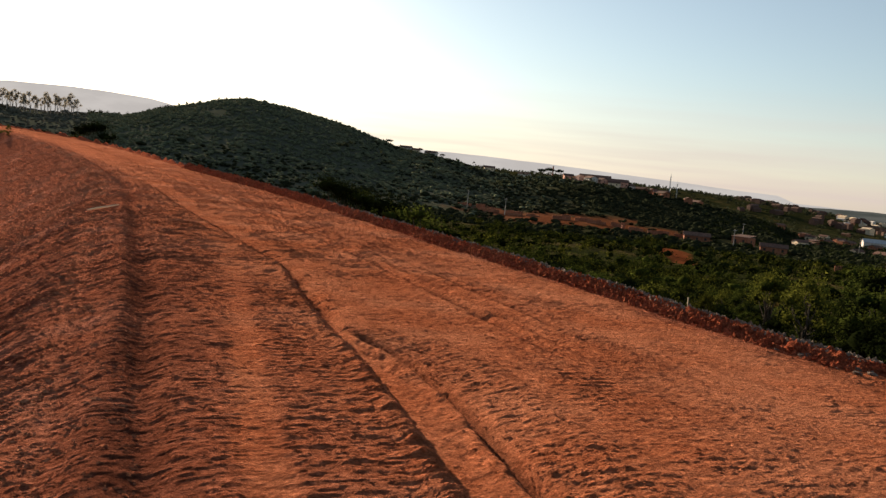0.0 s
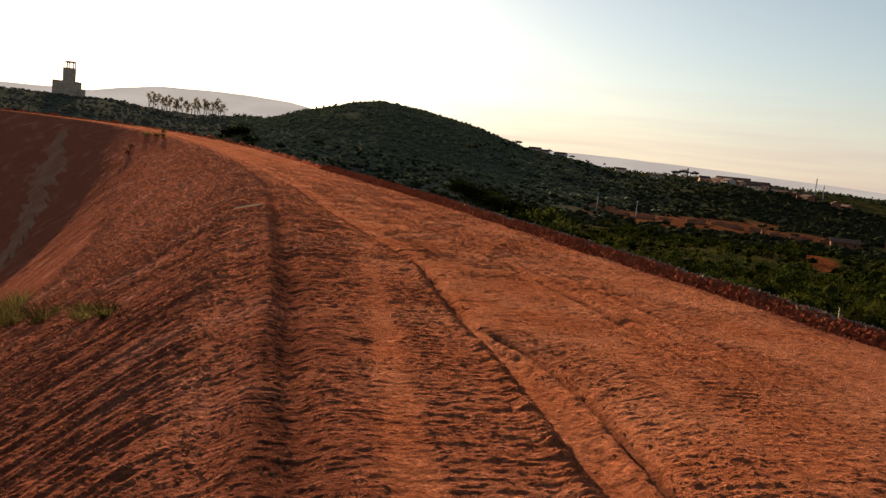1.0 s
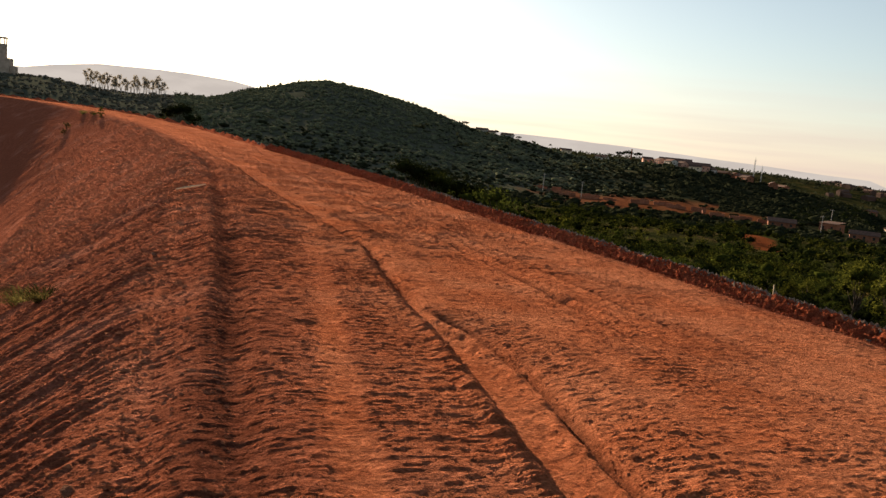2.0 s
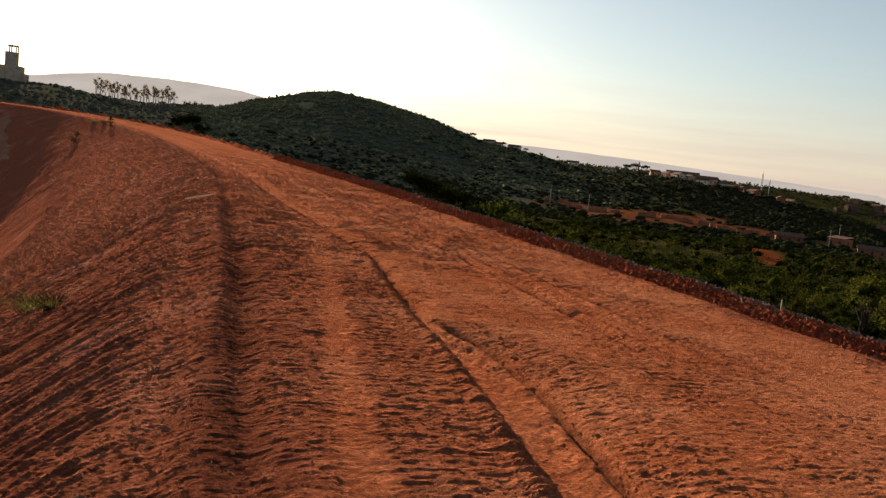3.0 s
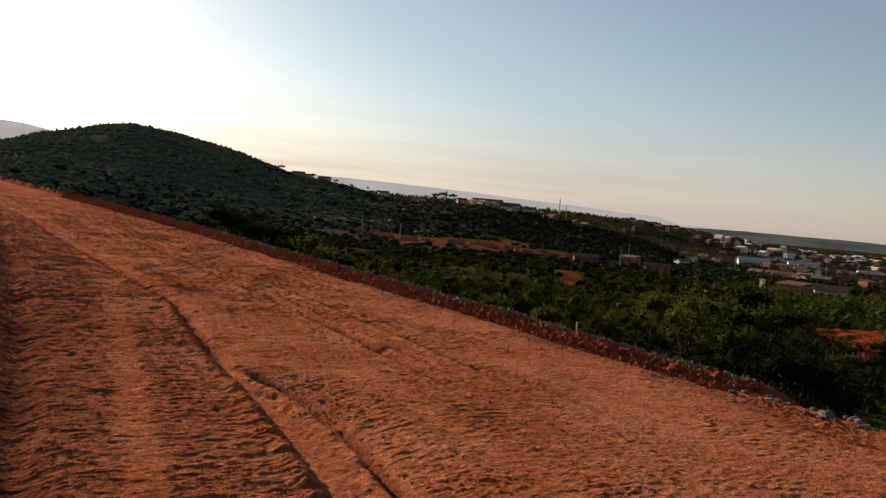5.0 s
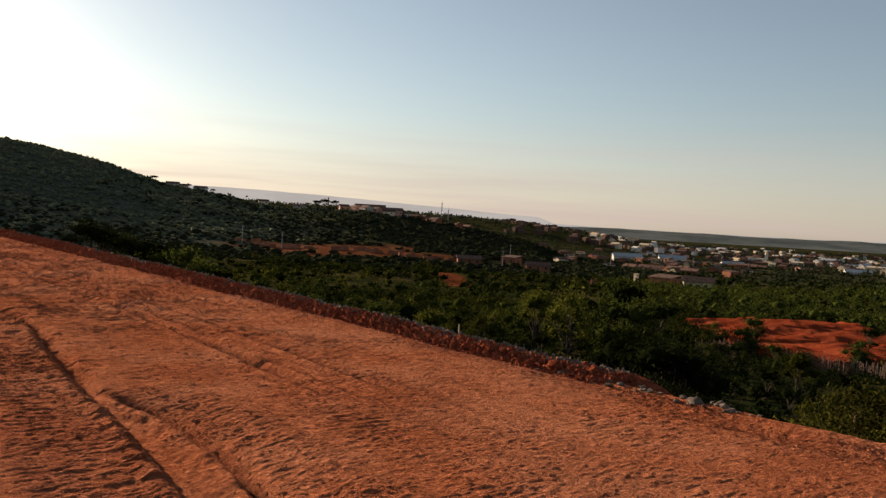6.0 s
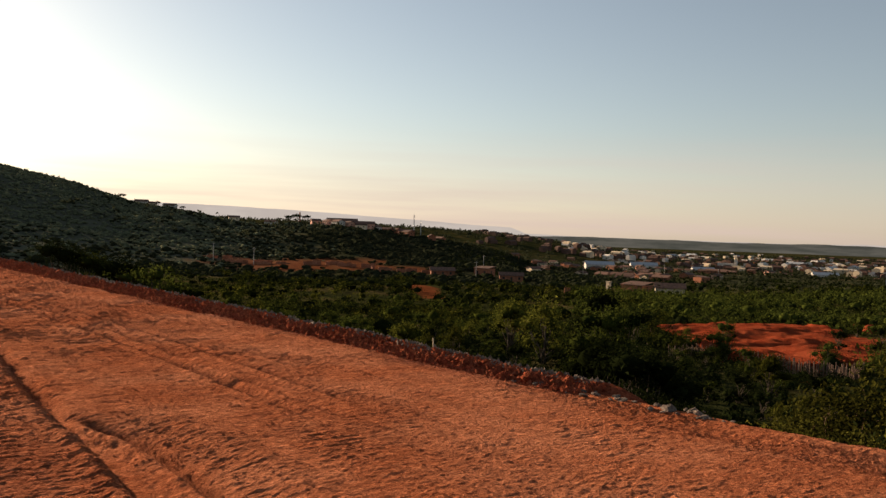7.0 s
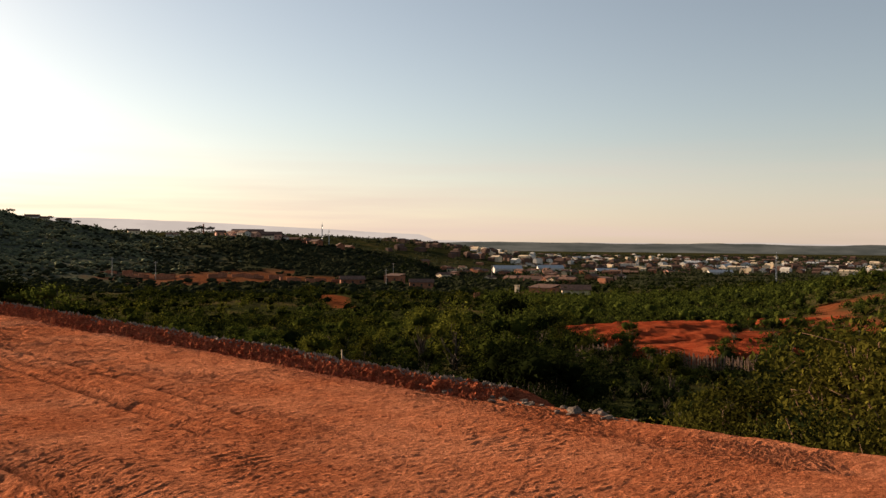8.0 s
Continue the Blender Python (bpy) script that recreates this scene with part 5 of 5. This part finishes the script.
def make_house(name, w, l, h, roof, wall_mat, roof_mat, label, category="house"):
    """A small house: walls, overhanging roof, door and windows set into their walls."""
    thing = tagged(new(name), label, category)
    bm = bmesh.new()
    box(bm, -w / 2, -l / 2, -2.5, w / 2, l / 2, h)
    if roof == "gable":
        rise = w * 0.22
        a = [bm.verts.new(p) for p in ((-w / 2, -l / 2, h), (w / 2, -l / 2, h), (0, -l / 2, h + rise), (-w / 2, l / 2, h), (w / 2, l / 2, h), (0, l / 2, h + rise))]
        bm.faces.new(a[:3])
        bm.faces.new((a[5], a[4], a[3]))
    part("wall", bm, wall_mat, thing)
    bm = bmesh.new()
    if roof == "gable":
        rise, o, t = w * 0.22, 0.5, 0.16
        for sgn in (-1, 1):
            pts = [(0, -l / 2 - o, h + rise), (0, l / 2 + o, h + rise), (sgn * (w / 2 + o), l / 2 + o, h - rise * o / (w / 2)), (sgn * (w / 2 + o), -l / 2 - o, h - rise * o / (w / 2))]
            lo = [bm.verts.new((x, y, z + 0.03)) for x, y, z in pts]
            hi = [bm.verts.new((x, y, z + t + 0.03)) for x, y, z in pts]
            for q in (lo, hi, (lo[0], lo[1], hi[1], hi[0]), (lo[1], lo[2], hi[2], hi[1]), (lo[2], lo[3], hi[3], hi[2]), (lo[3], lo[0], hi[0], hi[3])):
                bm.faces.new(q)
    elif roof == "shed":
        pts = [(-w / 2 - 0.3, -l / 2 - 0.3, h + 0.1), (w / 2 + 0.3, -l / 2 - 0.3, h + 0.1 + w * 0.12), (w / 2 + 0.3, l / 2 + 0.3, h + 0.1 + w * 0.12), (-w / 2 - 0.3, l / 2 + 0.3, h + 0.1)]
        lo = [bm.verts.new(p) for p in pts]
        hi = [bm.verts.new((x, y, z + 0.15)) for x, y, z in pts]
        for q in (lo, hi, (lo[0], lo[1], hi[1], hi[0]), (lo[1], lo[2], hi[2], hi[1]), (lo[2], lo[3], hi[3], hi[2]), (lo[3], lo[0], hi[0], hi[3])):
            bm.faces.new(q)
    else:
        box(bm, -w / 2 - 0.15, -l / 2 - 0.15, h + 0.01, w / 2 + 0.15, l / 2 + 0.15, h + 0.35)
    bmesh.ops.recalc_face_normals(bm, faces=bm.faces)
    part("roof", bm, roof_mat, thing)
    n = max(2, int(l / 3.2))
    for sgn in (-1, 1):
        for k in range(n):
            y = -l / 2 + l * (k + 0.5) / n
            bm = bmesh.new()
            x = sgn * (w / 2 + 0.02)
            if k == n // 2:
                box(bm, x - 0.05, y - 0.45, 0, x + 0.05, y + 0.45, 2.05)
                part("door", bm, M_DARK, thing)
            else:
                box(bm, x - 0.05, y - 0.5, 1.0, x + 0.05, y + 0.5, 2.1)
                part("window", bm, M_DARK, thing)
    bm = bmesh.new()
    box(bm, -0.5, -l / 2 - 0.07, 1.0, 0.5, -l / 2 + 0.03, 2.1)
    part("window", bm, M_DARK, thing)
    return thing


HOUSES = [
    make_house("house", 7, 10, 3.0, "gable", M_WHITE, M_TILE, "whitewashed house with a clay tile roof"),
    make_house("house", 6, 9, 2.9, "gable", M_CREAM, M_TILE, "cream house with a clay tile roof"),
    make_house("house", 6.5, 8, 3.0, "gable", M_PINK, M_TILE, "pink plastered house with a clay tile roof"),
    make_house("house", 8, 10, 5.6, "flat", M_WHITE, M_CONCRETE, "two-storey white house with a flat roof"),
    make_house("house", 6, 11, 2.8, "gable", M_BRICK, M_TILE, "raw brick house with a low clay tile roof"),
    make_house("house", 7, 8, 3.2, "shed", M_BRICK, M_TILE, "unfinished brick house with a lean-to tile roof"),
    make_house("warehouse", 15, 30, 5.5, "gable", M_WHITE, M_METAL_ROOF, "white warehouse with a pale sheet-metal roof", "warehouse"),
    make_house("house", 9, 14, 7.5, "flat", M_CREAM, M_CONCRETE, "cream three-storey building with a flat roof"),
    make_house("school_building", 10, 26, 3.6, "gable", M_PINK, M_TILE, "long pink school building with a tile roof", "building"),
]


def build(kind, az, d, turn, group, lift=0.0):
    x, y = polar(az, d)
    copy_thing(HOUSES[kind], pose(x, y, ground_z(x, y) + 0.2 + lift, 0, 0, turn))["group"] = group


def ruined_wall(az, d, turn, length, tall, seed):
    """A low unfinished brick wall with a stepped, broken top and a door gap."""
    rng = np.random.default_rng(seed)
    x, y = polar(az, d)
    wall = tagged(new("brick_wall"), "low unfinished raw brick wall with a broken top", "wall", "unfinished walls")
    wall.matrix_basis = pose(x, y, ground_z(x, y), 0, 0, turn)
    n = max(3, int(length / 2.2))
    for k in range(n):
        if k == n // 2:
            continue
        bm = bmesh.new()
        box(bm, -length / 2 + length * k / n, -0.12, -2, -length / 2 + length * (k + 1) / n, 0.12, tall * rng.uniform(0.6, 1.0))
        part("wall_bay", bm, M_BRICK, wall)


for az, d, turn, length, tall, seed in ((-4.0, 402, 8, 24, 2.2, 1), (-5.6, 398, -6, 18, 2.0, 2), (-9.2, 395, 4, 20, 2.4, 3), (-11.5, 386, -10, 18, 2.2, 4), (-14.2, 380, 5, 16, 2.6, 5), (-12.6, 380, 80, 9, 2.4, 6), (-15.8, 385, -8, 14, 2.2, 7), (-2.0, 410, 4, 14, 2.0, 8), (-30.2, 262, 24, 11, 2.6, 9), (-26.9, 268, 15, 8, 2.2, 10)):
    ruined_wall(az, d, turn, length, tall, seed)
hrng = np.random.default_rng(23)
# the quarter across the valley
for kind, az, d, turn in QUARTER:
    build(kind, az, d, turn, "houses across the valley")
# the village on the spur
for kind, az, d, turn in SPUR:
    build(kind, az, d, turn, "houses on the spur")
# the tall gate pillar of the brick yard
x, y = polar(-29.3, 262)
pillar = tagged(new("gate_pillar"), "tall cream gate pillar beside a brick yard wall", "pillar")
pillar.matrix_basis = pose(x, y, ground_z(x, y), 0, 0, 25)
for name, half, z0, z1 in (("shaft", 0.55, -1.0, 4.3), ("cap", 0.7, 4.31, 4.6)):
    bm = bmesh.new()
    box(bm, -half, -half, z0, half, half, z1)
    part(name, bm, M_CREAM, pillar)
# the town
for k in range(48):
    build(int(hrng.choice([4, 5, 4, 2, 1])), -22.5 - 14 * hrng.random(), 520 + 380 * hrng.random(), hrng.choice([28, 118]) + hrng.normal(0, 12), "houses of the town")
for az, d, turn in ((-28.6, 880, 70), (-31.6, 960, 66), (-35.5, 1180, 70), (-43.0, 1120, 60)):
    build(6, az, d, turn, "sheds of the town")
for k in range(50):
    build(int(hrng.choice([2, 4, 5, 1])), -27 - 14 * hrng.random(), 880 + 380 * hrng.random(), hrng.choice([28, 118]) + hrng.normal(0, 9), "houses of the town")
for k in range(235):
    d = 1250 + 1250 * hrng.random() ** 0.9
    az = -26.5 - 36 * hrng.random() if d < 1500 else -26 - 34 * hrng.random()
    kind = int(hrng.choice([0, 1, 2, 3, 4, 6, 7], p=[0.28, 0.16, 0.06, 0.10, 0.30, 0.05, 0.05]))
    build(kind, az, d, hrng.choice([28, 118]) + hrng.normal(0, 9), "houses of the town")
for h in HOUSES:
    for o in (*h.children_recursive, h):
        bpy.data.objects.remove(o)

# the town's farther blocks
frng = np.random.default_rng(29)
for nm, n, mat, lab in (("far_town_white", 110, M_WHITE, "far white houses of the town"), ("far_town_tiled", 420, M_TILE, "far tile-roofed houses of the town"), ("far_town_cream", 90, M_CREAM, "far cream houses of the town")):
    az = np.radians(frng.uniform(-60, -26 if mat is not M_TILE else -19, n))
    d = 1400 + 1300 * frng.random(n) ** 1.1
    x, y = -d * np.sin(az), d * np.cos(az)
    z = land(x, y)
    w, l, h, a = frng.uniform(7, 13, n), frng.uniform(8, 20, n), frng.uniform(3.5, 8, n), frng.choice([0.5, 2.06], n) + frng.normal(0, 0.15, n)
    c, s = np.cos(a), np.sin(a)
    vs = []
    for zz, peak in ((-3, 0), (1, 0), (1, 1)):
        for i, j in (((-1, -1), (1, -1), (1, 1), (-1, 1)) if not peak else ((0, -1), (0, 1))):
            px, py = i * w / 2, j * l / 2
            vs.append(np.stack([x + px * c - py * s, y + px * s + py * c, z + (zz if zz < 0 else h) + peak * w * 0.2], 1))
    V = np.stack(vs, 1)
    quads = [(0, 1, 5, 4), (1, 2, 6, 5), (2, 3, 7, 6), (3, 0, 4, 7), (4, 8, 9, 7), (5, 6, 9, 8), (4, 5, 8, 8), (6, 7, 9, 9)]
    faces = []
    for k in range(n):
        faces += [tuple(dict.fromkeys(10 * k + i for i in q)) for q in quads]
    ob = mesh_object(nm, V.reshape(-1, 3), faces, mat, flat=True)
    tagged(ob, lab, "town", kind="stuff")


def strut(bm, a, b, r):
    v, f = tube([a, b], [r, r], 4)
    vs = [bm.verts.new(p) for p in v]
    for q in f:
        bm.faces.new([vs[i] for i in q])


def lattice_mast(az, d, tall, wide, label):
    x, y = polar(az, d)
    mast = tagged(new("lattice_mast"), label, "mast", "masts")
    mast.matrix_basis = pose(x, y, ground_z(x, y))
    corners = [(wide / 2 * math.cos(a), wide / 2 * math.sin(a)) for a in (0.3, 2.4, 4.5)]
    for cx, cy in corners:
        bm = bmesh.new()
        strut(bm, (cx, cy, -1), (cx, cy, tall), 0.12)
        part("leg", bm, M_STEEL, mast)
    n = int(tall / 2.2)
    for k in range(n):
        z0, z1 = tall * k / n, tall * (k + 1) / n
        bm = bmesh.new()
        for i in range(3):
            a, b = corners[i], corners[(i + 1) % 3]
            strut(bm, (*a, z0), (*b, z1), 0.06)
            strut(bm, (*a, z1), (*b, z1), 0.06)
        part("bracing", bm, M_STEEL, mast)
    bm = bmesh.new()
    strut(bm, (0, 0, tall - 1), (0, 0, tall + 2.5), 0.08)
    part("antenna", bm, M_STEEL, mast)


lattice_mast(-15.47, 800, 22, 1.0, "slim steel lattice mast above the village")
lattice_mast(-15.95, 805, 17, 0.8, "shorter steel lattice mast above the village")
lattice_mast(-46.5, 420, 17, 0.8, "steel lattice mast at the town's edge")


def utility_pole(az, d, tall, label="grey concrete utility pole with a crossarm"):
    x, y = polar(az, d)
    pole = tagged(new("utility_pole"), label, "pole", "utility poles")
    pole.matrix_basis = pose(x, y, ground_z(x, y))
    v, f = tube([(0, 0, -0.5), (0, 0, tall)], [0.16, 0.10], 8)
    mesh_object("shaft", v, f, M_POLE, pole)
    bm = bmesh.new()
    box(bm, -0.9, -0.06, tall - 0.6, 0.9, 0.06, tall - 0.45)
    part("crossarm", bm, M_POLE, pole)
    for sx in (-0.8, 0, 0.8):
        bm = bmesh.new()
        strut(bm, (sx, 0, tall - 0.45), (sx, 0, tall - 0.25), 0.05)
        part("insulator", bm, M_DARK, pole)


for az, d, tall in ((-1.7, 396, 9), (-4.4, 396, 8.5), (-20.0, 380, 8), (-20.5, 420, 9), (-27.5, 520, 10), (-36.5, 700, 10), (-33, 640, 10)):
    utility_pole(az, d, tall)


def village_tree(az, d, tall, label):
    """A dark umbrella-crowned tree on the skyline."""
    x, y = polar(az, d)
    rng = np.random.default_rng(int(abs(az) * 100))
    thing = tagged(new("skyline_tree"), label, "tree", "skyline trees")
    thing.matrix_basis = pose(x, y, ground_z(x, y))
    clumps = [(tall * 0.33 * math.cos(a), tall * 0.33 * math.sin(a), tall * (0.75 + 0.1 * rng.random()), tall * 0.22, tall * 0.22, tall * 0.13) for a in np.arange(0, 6.2, 1.05)] + [(0, 0, tall * 0.9, tall * 0.25, tall * 0.25, tall * 0.12)]
    v, f = limbs(rng, clumps, tall * 0.035)
    mesh_object("trunk", v, f, M_BARK, thing)
    v, f = leaf_cloud(rng, clumps, 420, tall * 0.05, 0.6)
    mesh_object("crown", v, f, M_LEAF_D, thing)


for az, d, tall in ((-7.2, 735, 9), (-7.9, 732, 8), (-6.7, 738, 8), (-12.6, 745, 7), (4.2, 728, 6.5), (2.0, 726, 6), (0.4, 728, 5)):
    village_tree(az, d, tall, "dark umbrella-crowned tree on the skyline")

# scrub trees along the crest of the hill
trng = np.random.default_rng(67)
az, d = np.radians(trng.uniform(2.0, 24.0, 220)), trng.uniform(706, 738, 220)
r = trng.uniform(0.9, 2.0, 220)
thicket("crest_trees", 68, -d * np.sin(az), d * np.cos(az), r, r * trng.uniform(1.3, 2.2, 220), 40, 0.40, M_FAR_D, "dark scrub trees along the crest of the hill", "trees", lift=0.6)

# the chimney stack beside the village
x, y = polar(-7.45, 735)
stack = mesh_object("chimney_stack", *tube([(0, 0, -1), (0, 0, 8), (0, 0, 10.5)], [0.8, 0.65, 0.6], 10), M_BRICK)
stack.matrix_basis = pose(x, y, ground_z(x, y))
tagged(stack, "dark brick chimney stack on the spur", "chimney")

# the church with two spires
x, y = polar(-37.0, 1500)
church = tagged(new("church"), "white church with two pointed towers in the town", "church")
church.matrix_basis = pose(x, y, ground_z(x, y), 0, 0, 40)
bm = bmesh.new()
box(bm, -6, -14, -2, 6, 14, 9)
part("nave", bm, M_WHITE, church)
for sx in (-4.5, 4.5):
    bm = bmesh.new()
    box(bm, sx - 1.8, -17, -2, sx + 1.8, -13.9, 16)
    part("tower", bm, M_WHITE, church)
    v, f = tube([(sx, -15.5, 16), (sx, -15.5, 24)], [2.2, 0.1], 4)
    mesh_object("spire", v, f, M_CREAM, church)

# the kiln works on the far rise
x, y = polar(34.35, 690)
works = tagged(new("factory_tower"), "abandoned-looking concrete factory tower on the rise", "factory")
works.matrix_basis = pose(x, y, ground_z(x, y) - 0.5, 0, 0, 20)
bm = bmesh.new()
box(bm, -9, -6, -4, 9, 6, 11)
part("hall", bm, M_CONCRETE, works)
bm = bmesh.new()
box(bm, -2.5, -3.5, 11.0, 5.2, 3.5, 21)
part("tower_block", bm, M_CONCRETE, works)
for k, (ax, ay) in enumerate(((0.2, -2.8), (4.8, -2.8), (0.2, 2.8), (4.8, 2.8))):
    bm = bmesh.new()
    box(bm, ax - 0.35, ay - 0.35, 21, ax + 0.35, ay + 0.35, 25)
    part("column", bm, M_CONCRETE, works)
bm = bmesh.new()
box(bm, -1.2, -3.5, 25.0, 5.4, 3.5, 26)
part("top_slab", bm, M_CONCRETE, works)
bm = bmesh.new()
box(bm, 9.02, -4, -2, 12.5, 4, 5.5)
part("annex", bm, M_CONCRETE, works)
# the eucalyptus row
for k in range(26):
    az, d = 24.6 + 5.0 * (k + hrng.uniform(-0.3, 0.3)) / 26, 690 + hrng.uniform(-14, 14)
    x, y = polar(az, d)
    tall = hrng.uniform(11, 17)
    rng = np.random.default_rng(400 + k)
    tree = tagged(new("eucalyptus"), "tall thin eucalyptus with tufted crown", "tree", "eucalyptus row")
    tree.matrix_basis = pose(x, y, ground_z(x, y))
    clumps = [(rng.normal() * tall * 0.07, rng.normal() * tall * 0.07, tall * q, tall * 0.11, tall * 0.11, tall * 0.09) for q in (0.5, 0.62, 0.72, 0.8, 0.9)]
    v, f = limbs(rng, clumps, tall * 0.018)
    mesh_object("trunk", v, f, M_POLE, tree)
    v, f = leaf_cloud(rng, clumps, 240, tall * 0.035, 0.5)
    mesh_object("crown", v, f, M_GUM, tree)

# the stake fence below the red bank
frng = np.random.default_rng(37)
fence = tagged(new("stake_fence"), "rough fence of upright weathered stakes below the red bank", "fence")
for k in range(150):
    az = -33.6 - 12.0 * k / 150
    d = 60 + 4 * math.sin(k * 0.04) + frng.uniform(-0.1, 0.1)
    x, y = polar(az, d)
    z = ground_z(x, y)
    tall = frng.uniform(0.7, 1.15)
    v, f = tube([(x, y, z - 0.3), (x + frng.normal() * 0.04, y + frng.normal() * 0.04, z + tall)], [0.04, 0.03], 5)
    mesh_object("stake", v, f, M_STAKE, fence)

# the survey stake beyond the berm
M_STAKE_PALE = plain("pale_stake_wood", (0.16, 0.13, 0.09), (0.26, 0.21, 0.15), 9, 0.9, 0.3, 0.01)
x, y = polar(-17.6, 12.3)
stake = mesh_object("survey_stake", *tube([(0, 0, -0.3), (0.01, 0, 0.4), (0.0, 0.01, 0.82)], [0.015, 0.013, 0.011], 6), M_STAKE_PALE)
stake.matrix_basis = pose(x, y, ground_z(x, y))
tagged(stake, "pale wooden survey stake standing in the grass", "stake")
